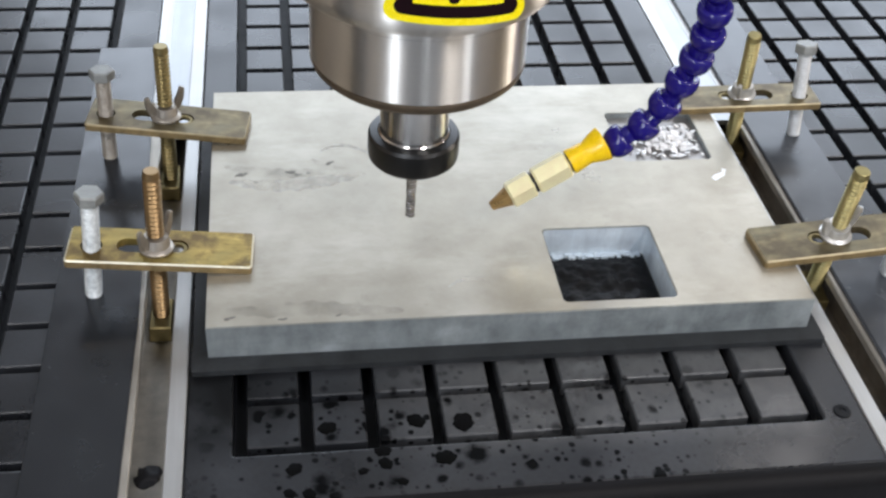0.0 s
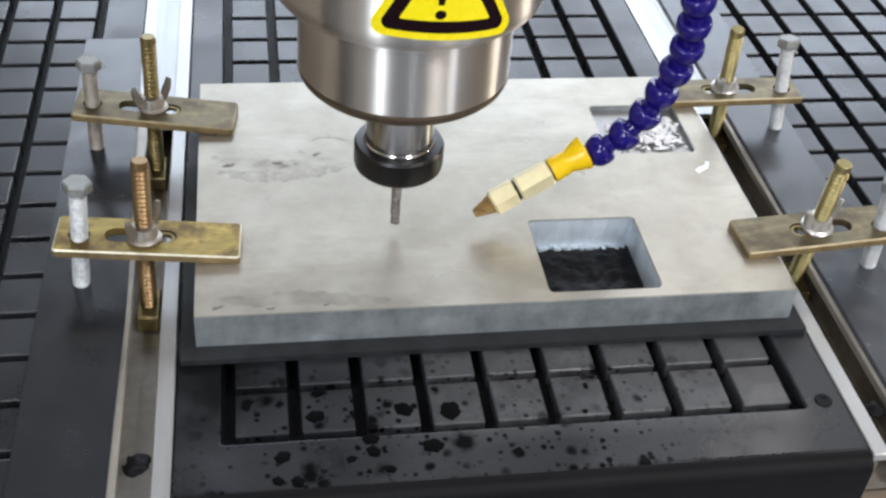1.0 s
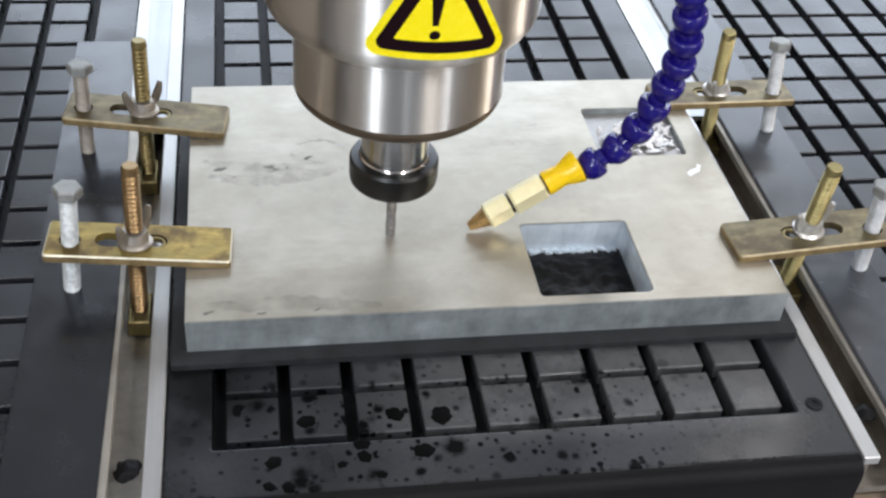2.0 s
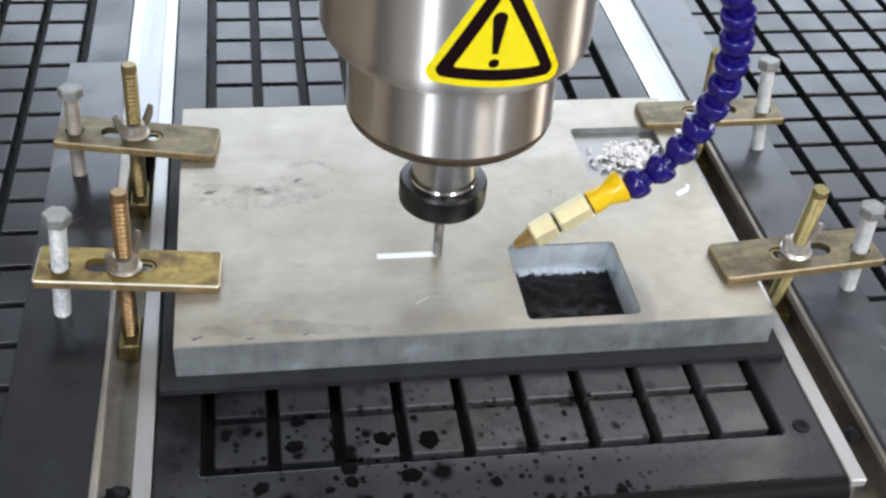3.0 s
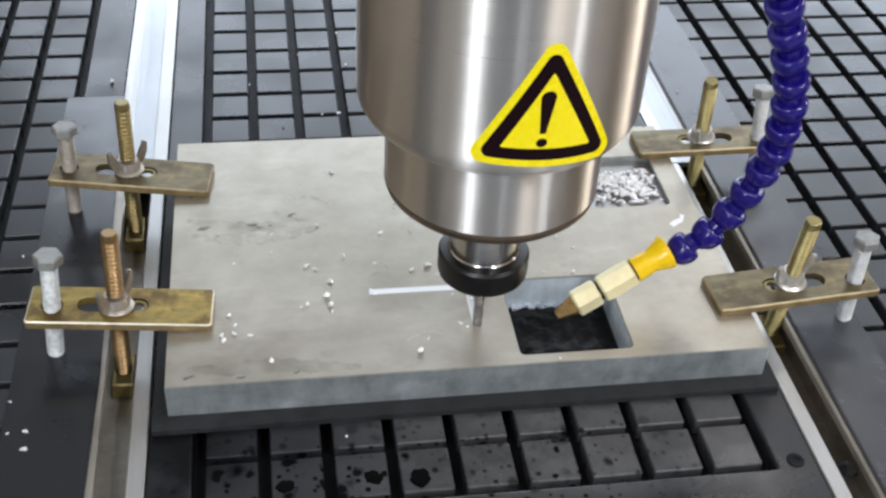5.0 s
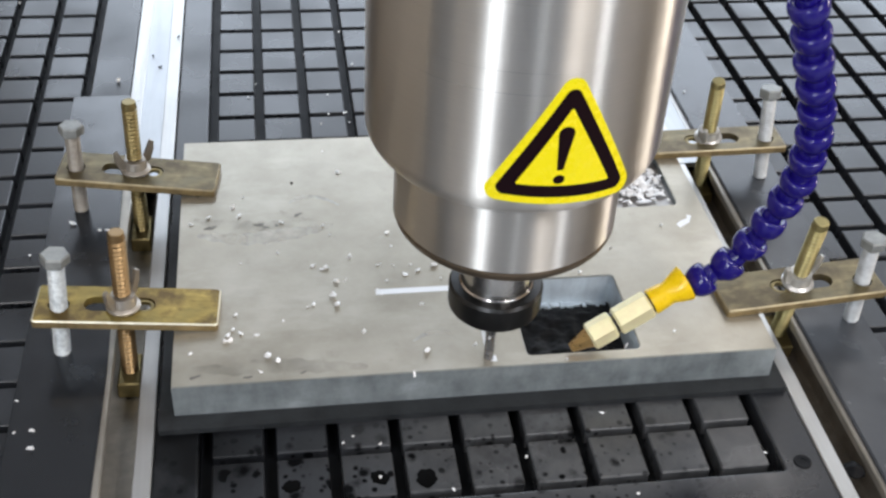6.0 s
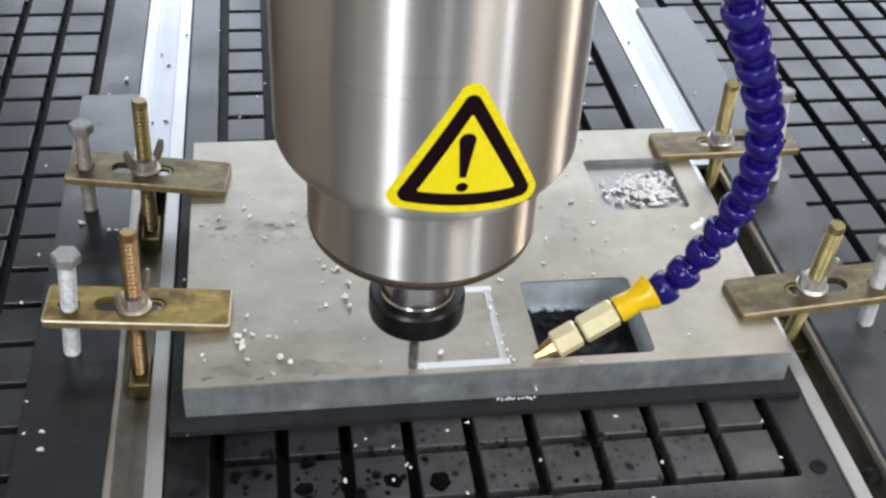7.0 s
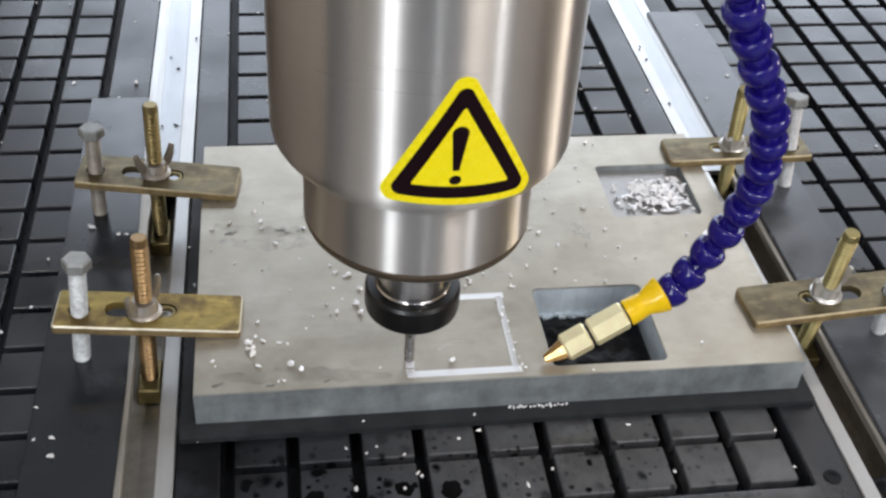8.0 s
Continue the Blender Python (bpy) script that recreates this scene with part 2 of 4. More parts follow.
STUD = plain("brassy_threaded_steel", (0.25, 0.165, 0.08), 0.38, 0.85, 0.35, 260, 0.15, coarse=60)
STUD_YELLOW = plain("yellow_passivated_steel", (0.34, 0.29, 0.13), 0.36, 0.8, 0.35, 260, 0.15, coarse=60)
ZINC_HEAD = plain("weathered_zinc", (0.3, 0.31, 0.3), 0.55, 0.4, 0.4, 220, 0.3, coarse=90)
ZINC = plain("galvanised_steel", (0.55, 0.57, 0.58), 0.55, 0.35, 0.35, 220, 0.3, coarse=90)
ZINC_BROWN = plain("brown_stained_zinc", (0.33, 0.3, 0.26), 0.5, 0.45, 0.5, 220, 0.3, coarse=90)
WINGNUT_DARK = plain("stained_zinc_nut", (0.4, 0.365, 0.32), 0.38, 0.7, 0.35, 200)
STUD_DARK = plain("stained_brassy_steel", (0.24, 0.19, 0.085), 0.38, 0.8, 0.35, 260, 0.15, coarse=60)
WINGNUT = plain("bright_zinc_nut", (0.68, 0.67, 0.64), 0.36, 0.7, 0.25, 200)
STEEL = turned_steel("turned_stainless_steel", (0.85, 0.82, 0.77), 0.32, 1.0)
COLLAR = turned_steel("ground_steel", (0.8, 0.79, 0.77), 0.2, 0.6)
NUT = plain("black_oxide_steel", (0.006, 0.006, 0.006), 0.34, 0.0, 0.3, 300, 0.05)
CARBIDE = turned_steel("carbide", (0.42, 0.42, 0.43), 0.25, 0.4)
BRASS = plain("brass", (1.0, 0.86, 0.53), 0.34, 0.36, 0.12, 300, 0.05, coarse=90)
BRASS_TIP = plain("dark_brass", (0.62, 0.4, 0.16), 0.3, 0.8, 0.25, 300, 0.05, coarse=120)
YELLOW = plain("yellow_plastic", (0.97, 0.62, 0.005), 0.28, 0, 0.06, 200, 0.02)
BLUE = plain("blue_plastic", (0.011, 0.006, 0.16), 0.16, 0, 0.12, 200, 0.03)
STICKY = plain("sticker_yellow", (0.97, 0.82, 0.0), 0.26, 0, 0.02, 300, 0)
STICKB = plain("sticker_black", (0.011, 0.004, 0.006), 0.45, 0, 0.1, 300, 0.02)
CHIP = plain("aluminium_chip", (0.95, 0.955, 0.96), 0.35, 0.15, 0.1, 900, 0.3)
STICKB.node_tree.nodes["Principled BSDF"].inputs["Specular IOR Level"].default_value = 0.06
ZINC_WHITE = plain("whitish_zinc", (0.6, 0.68, 0.72), 0.5, 0.2, 0.6, 420, 0.4, coarse=140)
FRAMEM = plain("machine_frame_paint", (0.13, 0.095, 0.06), 0.6, 0, 0.3, 40)
WALLM = plain("workshop_wall_paint", (0.27, 0.2, 0.135), 0.8, 0, 0.1, 8)
# tones of these unseen surfaces are set by the bands the spindle mirrors
GREYWALL = plain("blue_grey_wall_paint", (0.11, 0.135, 0.18), 0.8, 0, 0.1, 8)
TANWALL = plain("tan_wall_paint", (0.72, 0.6, 0.47), 0.8, 0, 0.1, 8)
PALE_PANELM = plain("cream_panel_paint", (0.72, 0.62, 0.5), 0.6, 0, 0.08, 12)
DARK_PANELM = plain("dark_brown_panel_paint", (0.035, 0.022, 0.014), 0.5, 0, 0.2, 12)
FLOORM = plain("workshop_floor", (0.32, 0.335, 0.35), 0.6, 0, 0.3, 6)
CEILM = plain("ceiling_paint", (0.3, 0.29, 0.28), 0.85, 0, 0.06, 6)

# ---- mesh helpers (millimetres in, metres out) ----


def finish(bm, name, material, smooth=None):
    me = bpy.data.meshes.new(name)
    bmesh.ops.recalc_face_normals(bm, faces=bm.faces)
    bmesh.ops.scale(bm, vec=(MM, MM, MM), verts=bm.verts)
    if smooth is not None:
        lim = radians(smooth)
        for f in bm.faces:
            f.smooth = True
        for e in bm.edges:
            if len(e.link_faces) == 2 and e.calc_face_angle() > lim:
                e.smooth = False
    bm.to_mesh(me)
    bm.free()
    me.materials.append(material)
    return me


def at(x, y, z, rx=0, ry=0, rz=0):
    return pose(x * MM, y * MM, z * MM, rx, ry, rz)


def part(name, bm, material, parent, label="", m=None, smooth=None):
    ob = new(name, bm if isinstance(bm, bpy.types.Mesh) else finish(bm, name, material, smooth))
    ob.parent = parent
    if m is not None:
        ob.matrix_basis = m
    if label:
        tagged(ob, label)
    return ob


def thing(name, label, category, m=None, group="", kind=""):
    ob = new(name)
    ob.empty_display_size = 0.01
    if m is not None:
        ob.matrix_basis = m
    return tagged(ob, label, category, group, kind)


def box(x0, x1, y0, y1, z0, z1, bevel=0.0, seg=1, bm=None):
    bm = bm or bmesh.new()
    r = bmesh.ops.create_cube(bm, size=1)
    bmesh.ops.transform(bm, verts=r["verts"], matrix=Matrix.LocRotScale(((x0 + x1) / 2, (y0 + y1) / 2, (z0 + z1) / 2), None, (x1 - x0, y1 - y0, z1 - z0)))
    if bevel:
        es = list({e for v in r["verts"] for e in v.link_edges})
        bmesh.ops.bevel(bm, geom=es, offset=bevel, segments=seg, affect="EDGES", profile=0.5)
    return bm


def lathe(profile, n=48, bm=None, closed=True):
    """Turns rows of (radius, height) round z."""
    bm = bm or bmesh.new()
    rings = []
    for r, z in profile:
        if r < 1e-6:
            rings.append([bm.verts.new((0, 0, z))])
        else:
            rings.append([bm.verts.new((r * math.cos(2 * math.pi * i / n), r * math.sin(2 * math.pi * i / n), z)) for i in range(n)])
    for a, b in zip(rings, rings[1:]):
        for i in range(n):
            j = (i + 1) % n
            if len(a) == 1 and len(b) > 1:
                bm.faces.new((a[0], b[i], b[j]))
            elif len(b) == 1 and len(a) > 1:
                bm.faces.new((a[i], a[j], b[0]))
            elif len(a) > 1:
                bm.faces.new((a[i], a[j], b[j], b[i]))
    if closed:
        for ring in (rings[0], rings[-1]):
            if len(ring) > 2:
                bm.faces.new(ring)
    return bm


def rounded_rect(x0, x1, y0, y1, r, n=5):
    pts = []
    for cx, cy, a0 in ((x1 - r, y1 - r, 0), (x0 + r, y1 - r, 90), (x0 + r, y0 + r, 180), (x1 - r, y0 + r, 270)):
        for i in range(n + 1):
            a = radians(a0 + 90 * i / n)
            pts.append((cx + r * math.cos(a), cy + r * math.sin(a)))
    return pts


def prism(outlines, z0, z1, bm=None):
    """A slab with holes: the first outline is the rim, the rest are openings."""
    bm = bm or bmesh.new()
    for z in (z0, z1):
        edges = []
        for pts in outlines:
            vs = [bm.verts.new((x, y, z)) for x, y in pts]
            edges += [bm.edges.new((a, b)) for a, b in zip(vs, vs[1:] + vs[:1])]
        bmesh.ops.triangle_fill(bm, use_beauty=True, use_dissolve=False, edges=edges)
    for pts in outlines:
        n = len(pts)
        lower = [min((v for v in bm.verts if abs(v.co.z - z0) < 1e-6), key=lambda v: (v.co.x - x) ** 2 + (v.co.y - y) ** 2) for x, y in pts]
        upper = [min((v for v in bm.verts if abs(v.co.z - z1) < 1e-6), key=lambda v: (v.co.x - x) ** 2 + (v.co.y - y) ** 2) for x, y in pts]
        for i in range(n):
            j = (i + 1) % n
            bm.faces.new((lower[i], lower[j], upper[j], upper[i]))
    bmesh.ops.recalc_face_normals(bm, faces=bm.faces)
    return bm


def hexagon(r, z0, z1, chamfer=0.6, bm=None):
    return lathe(((r - chamfer, z0), (r, z0 + chamfer), (r, z1 - chamfer), (r - chamfer, z1)), 6, bm)


def threaded(r, z0, z1, pitch=2.1, n=16, deep=0.95):
    """A bolt shank with raised turns of thread."""
    prof, z = [(r - 0.5, z0)], z0 + 0.4
    while z < z1 - pitch:
        prof += [(r - deep, z), (r, z + pitch * 0.5)]
        z += pitch
    return lathe(prof + [(r - 0.45, z1 - 0.3), (r - 0.8, z1)], n)


# ---- room ----
def room():
    x0, x1, y0, y1, z0, z1 = -3500, 3500, -3000, 3000, -850, 2450
    t = 150

    def wall(name, b, openings=(), paint=WALLM):
        """b: a box; openings: (u0, u1, w0, w1) along the wall and up."""
        bm = bmesh.new()
        xa, xb, ya, yb = b
        if not openings:
            box(xa, xb, ya, yb, z0, z1, bm=bm)
        else:
            cuts = sorted(openings)
            u = xa
            for u0, u1, w0, w1 in cuts:
                box(u, u0, ya, yb, z0, z1, bm=bm)
                box(u0, u1, ya, yb, z0, w0, bm=bm)
                box(u0, u1, ya, yb, w1, z1, bm=bm)
                u = u1
            box(u, xb, ya, yb, z0, z1, bm=bm)
        tagged(new(name, finish(bm, name, paint)), "plain painted workshop wall", "wall", kind="structure")

    wall("wall_north", (x0, x1, y1, y1 + t), ((-780, 3320, 380, 2180),))
    wall("wall_south", (x0, x1, y0 - t, y0), ((-1970, -1330, 430, 1970), (100, 220, 430, 1970), (2700, 2940, 430, 1970)), GREYWALL)
    wall("wall_west", (x0 - t, x0, y0 - t, y1 + t), (), TANWALL)
    bm = bmesh.new()
    box(x1, x1 + t, y0 - t, 280, z0, z1, bm=bm)
    box(x1, x1 + t, 560, y1 + t, z0, z1, bm=bm)
    box(x1, x1 + t, 280, 560, z0, 30, bm=bm)
    box(x1, x1 + t, 280, 560, 1970, z1, bm=bm)
    tagged(new("wall_east", finish(bm, "wall_east", WALLM)), "plain painted workshop wall", "wall", kind="structure")
    tagged(new("floor", finish(box(x0, x1, y0, y1, z0 - 100, z0), "floor", FLOORM)), "pale grey concrete workshop floor", "floor", kind="structure")
    tagged(new("ceiling", finish(box(x0 - t, x1 + t, y0 - t, y1 + t, z1, z1 + 100), "ceiling", CEILM)), "plain white workshop ceiling", "ceiling", kind="structure")
    # frames of the unseen windows in the south wall
    for k, (xa, xb, bars) in enumerate(((-1970, -1330, (0.03, 0.97)), (100, 220, (0.06, 0.94)), (2700, 2940, (0.06, 0.94)))):
        fr = bmesh.new()
        for u in (xa + f * (xb - xa) for f in bars):
            box(u - 22, u + 22, y0 + 4, y0 + 50, 430, 1970, 4, bm=fr)
        win = thing("window_%d" % (k + 1), "unseen narrow window with a brown frame, placed for a band on the spindle", "window", kind="structure")
        part("window_frame", fr, FRAMEM, win)
    # unseen pale panels on the south wall, added for light bands on the spindle
    for number, first, count in ((2, 1050, 5), (3, -3480, 4)):
        pale = thing("door_%d" % number, "unseen pale cream panels added to lighten the spindle's reflection", "door", kind="structure")
        for k in range(count):
            part("door_panel", box(first + 310 * k, first + 300 + 310 * k, y0 + 4, y0 + 40, z0 + 5, z0 + 2900, 3), PALE_PANELM, pale)
    # unseen dark panels on the west wall, added for a dark band on the spindle
    door = thing("door_1", "unseen dark brown panels added for a dark band on the spindle", "door", kind="structure")
    for ya, yb in ((-2330, -1675), (-1665, -1010)):
        leaf = part("door_leaf", box(x0 + 4, x0 + 48, ya, yb, z0 + 5, z0 + 2600, 3), DARK_PANELM, door)
        part("door_handle", box(x0 + 48.5, x0 + 75, (yb if yb < -1500 else ya) - 20, (yb if yb < -1500 else ya) + 20, z0 + 1000, z0 + 1140, 6), RAIL, leaf)


room()

# ---- machine table ----
FRONT, BACK = -76.0, 640.0
PITCH_X, PITCH_Y = 25.0, 24.75
ROW0 = -47.3
PAD = None


def pad_mesh():
    bm = box(-10, 10, -10.6, 10.6, -8.5, 0, 0.5, 1)
    return finish(bm, "pad", PVC)


def vacuum_panel(name, x0, x1, gx, cols, label):
    """A PVC bed panel: rim, sunk floor, and raised pads between the grooves."""
    global PAD
    PAD = PAD or pad_mesh()
    rows = 27
    top = thing(name, label, "vacuum table", kind="structure")
    gy0, gy1 = ROW0 - 1.7, ROW0 + PITCH_Y * rows + 1.7
    nose = bmesh.new()
    prof = [(FRONT + 4, -28), (FRONT + 4, 0)] + [(FRONT + 3 - 6 * math.sin(radians(a)), -6 + 6 * math.cos(radians(a))) for a in range(0, 91, 10)] + [(FRONT - 3, -28)]
    ends = [[nose.verts.new((x, y, z)) for y, z in prof] for x in (x0 + 0.5, x1 - 0.5)]
    for k in range(len(prof)):
        m = (k + 1) % len(prof)
        nose.faces.new((ends[0][k], ends[0][m], ends[1][m], ends[1][k]))
    nose.faces.new(ends[0])
    nose.faces.new(ends[1][::-1])
    part("rounded_front_edge", nose, NEAR_BLACK, top, "near-black rounded front edge", None, 30)
    part("bed", box(x0, x1, FRONT + 4.6, BACK, -30, -8.0), RECESS_SHADE, top, "sunk groove floor, blackened for shade")
    rim = prism([rounded_rect(x0, x1, FRONT + 4, BACK, 0.6, 1), rounded_rect(gx - 2.5, gx + PITCH_X * cols + 2.5, gy0, gy1, 1.0, 2)], -28, 0)
    es = [e for e in rim.edges if len(e.link_faces) == 2 and e.calc_face_angle() > 0.7 and all(v.co.z > -1 for v in e.verts)]
    bmesh.ops.bevel(rim, geom=es, offset=1.1, segments=3, affect="EDGES", profile=0.5)
    part("rim", rim, PVC, top)
    for i in range(cols):
        for j in range(rows):
            part("pad", PAD, PVC, top, "", at(gx + PITCH_X * (i + 0.5), ROW0 + PITCH_Y * (j + 0.5), 0))
    return top


def rail(name, x0, x1, cover, lips, inside):
    """An aluminium T-slot rail: two lips over a deep slot."""
    top = thing(name, "pale aluminium T-slot rail between dark bed panels", "rail", kind="structure")
    w = 7.0
    y0, y1 = FRONT + 1, BACK
    for xa, metal in ((x0, lips[0]), (x1 - w, lips[1])):
        part("lip", box(xa, xa + w, y0, 163.5, -4, 0.3, 0.5), metal, top)
        part("lip", box(xa, xa + w, 163.7, y1, -4, 0.3, 0.2), RAIL, top)
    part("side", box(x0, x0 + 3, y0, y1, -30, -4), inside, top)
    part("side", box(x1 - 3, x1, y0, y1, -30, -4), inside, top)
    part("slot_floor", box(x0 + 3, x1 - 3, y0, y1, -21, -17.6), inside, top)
    part("slot_cover", box(x0 + w + 0.01, x1 - w - 0.01, 164, y1, cover - 3, cover), COVER, top, "bright aluminium strip filling the slot")
    return top


def bolt_hole(x, y, r=3.6):
    top = thing("counterbored_screw", "dark recessed fixing screw in the bed panel", "screw", at(x, y, 0.25), "bed fixing screws")
    part("head", lathe(((0, 0.02), (1.4, 0.02), (1.5, 0.3), (r - 0.3, 0.35), (r, 0.1), (r, -0.3), (0, -0.3)), 24), RECESS_SHADE, top)


def table():
    vacuum_panel("bed_panel_centre", -7.8, 256.9, 12.3, 9, "dark grey PVC vacuum bed panel with grid grooves")
    vacuum_panel("bed_panel_west", -299.0, -34.2, -59.5 - 9 * 25, 9, "dark grey PVC vacuum bed panel with grid grooves")
    vacuum_panel("bed_panel_east", 282.4, 547.0, 299.0, 9, "dark grey PVC vacuum bed panel with grid grooves")
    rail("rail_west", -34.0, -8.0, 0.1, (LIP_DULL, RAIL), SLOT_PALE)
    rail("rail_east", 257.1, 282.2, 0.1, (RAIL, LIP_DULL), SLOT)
    bolt_hole(248.4, -45.7)
    tagged(new("table_frame", finish(box(-310, 560, FRONT + 4, BACK + 10, -120, -30.3, 3), "table_frame", FRAMEM)), "brown painted steel frame under the bed", "machine frame", kind="structure")
    tagged(new("table_base", finish(box(-280, 530, FRONT + 60, BACK - 20, -850, -120.4, 4), "table_base", FRAMEM)), "brown painted steel base under the frame", "machine frame", kind="structure")


table()


# ---- loose sheets, mat and workpiece ----
def sheets():
    for pts, grey in ((((-64.5, FRONT - 2), (-30.0, FRONT - 2), (-29.0, 30.0), (-34.0, 249.0), (-64.5, 249.0)), SHEET), (((277.0, FRONT - 2), (308.0, FRONT - 2), (312.0, 300.0), (311.0, 341.0), (278.5, 341.0)), SHEET_SHEEN)):
        bm = prism([pts], 0.35, 2.2)
        es = [e for e in bm.edges if len(e.link_faces) == 2 and e.calc_face_angle() > 0.7 and all(v.co.z > 1 for v in e.verts)]
        bmesh.ops.bevel(bm, geom=es, offset=0.5, segments=2, affect="EDGES")
        tagged(new("spacer_sheet", finish(bm, "spacer_sheet", grey)), "smooth grey plastic spacer sheet on the bed", "plastic sheet", "spacer sheets")
    bm = prism([rounded_rect(-6.2, 256.0, -7.6, 176.0, 1.0, 2)], 0.3, 3.0)
    tagged(new("rubber_mat", finish(bm, "rubber_mat", MAT)), "black rubber mat under the aluminium plate", "mat")


sheets()
TOP = 19.0


def workpiece():
    top = thing("aluminium_plate", "dull grey cast aluminium plate with milled square pockets", "metal plate")
    rim = [(0, 0), (250.4, 0), (249.6, 172.4), (-0.3, 172.6)]
    p1 = rounded_rect(144.0, 192.5, 5.6, 53.1, 2.2, 4)
    p2 = rounded_rect(194.2, 238.0, 102.8, 144.5, 2.2, 4)
    low = prism([rim, p1], 3.1, TOP - 3.2)
    high = prism([rim, p1, p2], TOP - 3.2, TOP)
    es = [e for e in high.edges if len(e.link_faces) == 2 and e.calc_face_angle() > 1.0 and all(v.co.z > TOP - 0.1 for v in e.verts)]
    bmesh.ops.bevel(high, geom=es, offset=0.35, segments=2, affect="EDGES")
    for name, bm in (("lower_layer", low), ("upper_layer", high)):
        layer = part(name, bm, PLATE, top)
        layer.data.materials.append(PLATE_EDGE)
        for f in layer.data.polygons:
            if abs(f.normal.z) < 0.3:
                f.material_index = 1
    # bright milled lining of the through pocket, with a torn lower edge on its back wall
    lining = bmesh.new()
    n = len(p1)
    a = [lining.verts.new((x + (0.15 if x < 168 else -0.15), y + (0.15 if y < 29 else -0.15), TOP - 0.5)) for x, y in p1]
    b = [lining.verts.new((v.co.x, v.co.y, 3.3)) for v in a]
    for i in range(n):
        j = (i + 1) % n
        lining.faces.new((a[i], a[j], b[j], b[i]))
    part("pocket_wall", lining, POCKET, top, "bright milled pocket wall")
    burr = bmesh.new()
    rng = random.Random(4)
    for i in range(30):
        x0 = 145.5 + i * 1.5
        d = rng.uniform(0.6, 3.0)
        box(x0, x0 + 1.7, 52.6 - d, 53.0, 3.2, 3.6 + rng.uniform(0, 1.2), bm=burr)
    tagged(part("burr", burr, POCKET, top, "ragged torn metal burr"), kind="stuff")
    floor2 = prism([[(x + (0.1 if x < 216 else -0.1), y + (0.1 if y < 120 else -0.1)) for x, y in p2]], TOP - 3.4, TOP - 3.0)
    scuff = prism([[(-6, -1.6), (1, -2.2), (6, 0.4), (5, 2.4), (2.6, 0.6), (-2, 1.6), (-5, 1.2)]], -0.2, 0.05)
    part("scuff", scuff, MILLED, top, "bright fresh scuff", at(237.5, 89.5, TOP, 0, 0, 38))
    part("pocket_floor", floor2, plain("pocket_floor_aluminium", (0.36, 0.35, 0.34), 0.38, 0.7, 0.25, 200, 0.2), top, "dull milled pocket floor")


workpiece()


def pocket_sludge():
    """Lumpy black wet sludge on the mat under the through pocket."""
    wet = plain("black_wet_sludge", (0.007, 0.007, 0.008), 0.4, 0, 0.5, 260, 0.4, coarse=150)
    wet.node_tree.nodes["Principled BSDF"].inputs["Specular IOR Level"].default_value = 0.16
    bm = bmesh.new()
    n = 44
    rows = []
    for j in range(n + 1):
        row = []
        for i in range(n + 1):
            x, y = 145.0 + 46.6 * i / n, 6.6 + 45.6 * j / n
            rim = min(1.0, 6.0 * min(i, j, n - i, n - j) / n)
            h = 0.5 + 0.5 * noise.noise(Vector((x * 0.16, y * 0.2, 3.0))) + 0.35 * noise.noise(Vector((x * 0.5, y * 0.55, 7.0)))
            row.append(bm.verts.new((x, y, 3.05 + max(0.02, 2.2 * h) * rim)))
        rows.append(row)
    for a, b in zip(rows, rows[1:]):
        for i in range(n):
            bm.faces.new((a[i], a[i + 1], b[i + 1], b[i]))
    tagged(new("sludge", finish(bm, "sludge", wet, 60)), "lumpy black wet sludge in the deep pocket", "sludge", kind="stuff")


def oil_drops():
    """Flat dark drops of oil on the bed."""
    oil = plain("wet_oil", (0.002, 0.002, 0.002), 0.4, 0, 0.2, 300, 0.02)
    oil.node_tree.nodes["Principled BSDF"].inputs["Specular IOR Level"].default_value = 0.05
    r = random.Random(21)
    for x, y, size in ((45, -38, 3.4), (79, -37, 3.6), (97, -39, 4.4), (65, -51, 3.0), (65.5, -57, 2.8), (88, -56, 3.8), (32, -57, 3.0), (37, -69, 2.6), (30, -68, 2.2), (71, -66, 2.0), (57, -60, 1.8)):
        bm = bmesh.new()
        n = 28
        ph = [r.uniform(0, 6.3) for _ in range(3)]
        rim = [size * (1 + 0.1 * math.sin(2 * a + ph[0]) + 0.07 * math.sin(5 * a + ph[1]) + 0.05 * math.sin(9 * a + ph[2])) for a in (2 * math.pi * k / n for k in range(n))]
        low = [bm.verts.new((d * math.cos(2 * math.pi * k / n), d * math.sin(2 * math.pi * k / n), 0)) for k, d in enumerate(rim)]
        high = [bm.verts.new((v.co.x * 0.82, v.co.y * 0.82, 0.08)) for v in low]
        for k in range(n):
            bm.faces.new((low[k], low[(k + 1) % n], high[(k + 1) % n], high[k]))
        bm.faces.new(high)
        bm.faces.new(low[::-1])
        ob = new("oil_drop", finish(bm, "oil_drop", oil, 60))
        ob.matrix_basis = at(x, y, 0.02)
        tagged(ob, "dark drop of oil on the grey bed panel", "oil drop", "oil drops")


def slot_lumps():
    """Irregular black lumps that span the rail slots."""
    for x, y, size in ((-20.6, -54, 4.6), (269.2, -50, 4.4)):
        bm = bmesh.new()
        bmesh.ops.create_icosphere(bm, subdivisions=3, radius=size)
        for v in bm.verts:
            v.co *= 1 + 0.5 * noise.noise(v.co * 0.35 + Vector((x, y, 0)))
            v.co.z *= 0.5
        ob = new("slot_lump", finish(bm, "slot_lump", NEAR_BLACK, 60))
        tagged(ob, "irregular black lump in a rail slot", "grease lump", "grease lumps")
        ob.matrix_basis = at(x, y, -2.6)


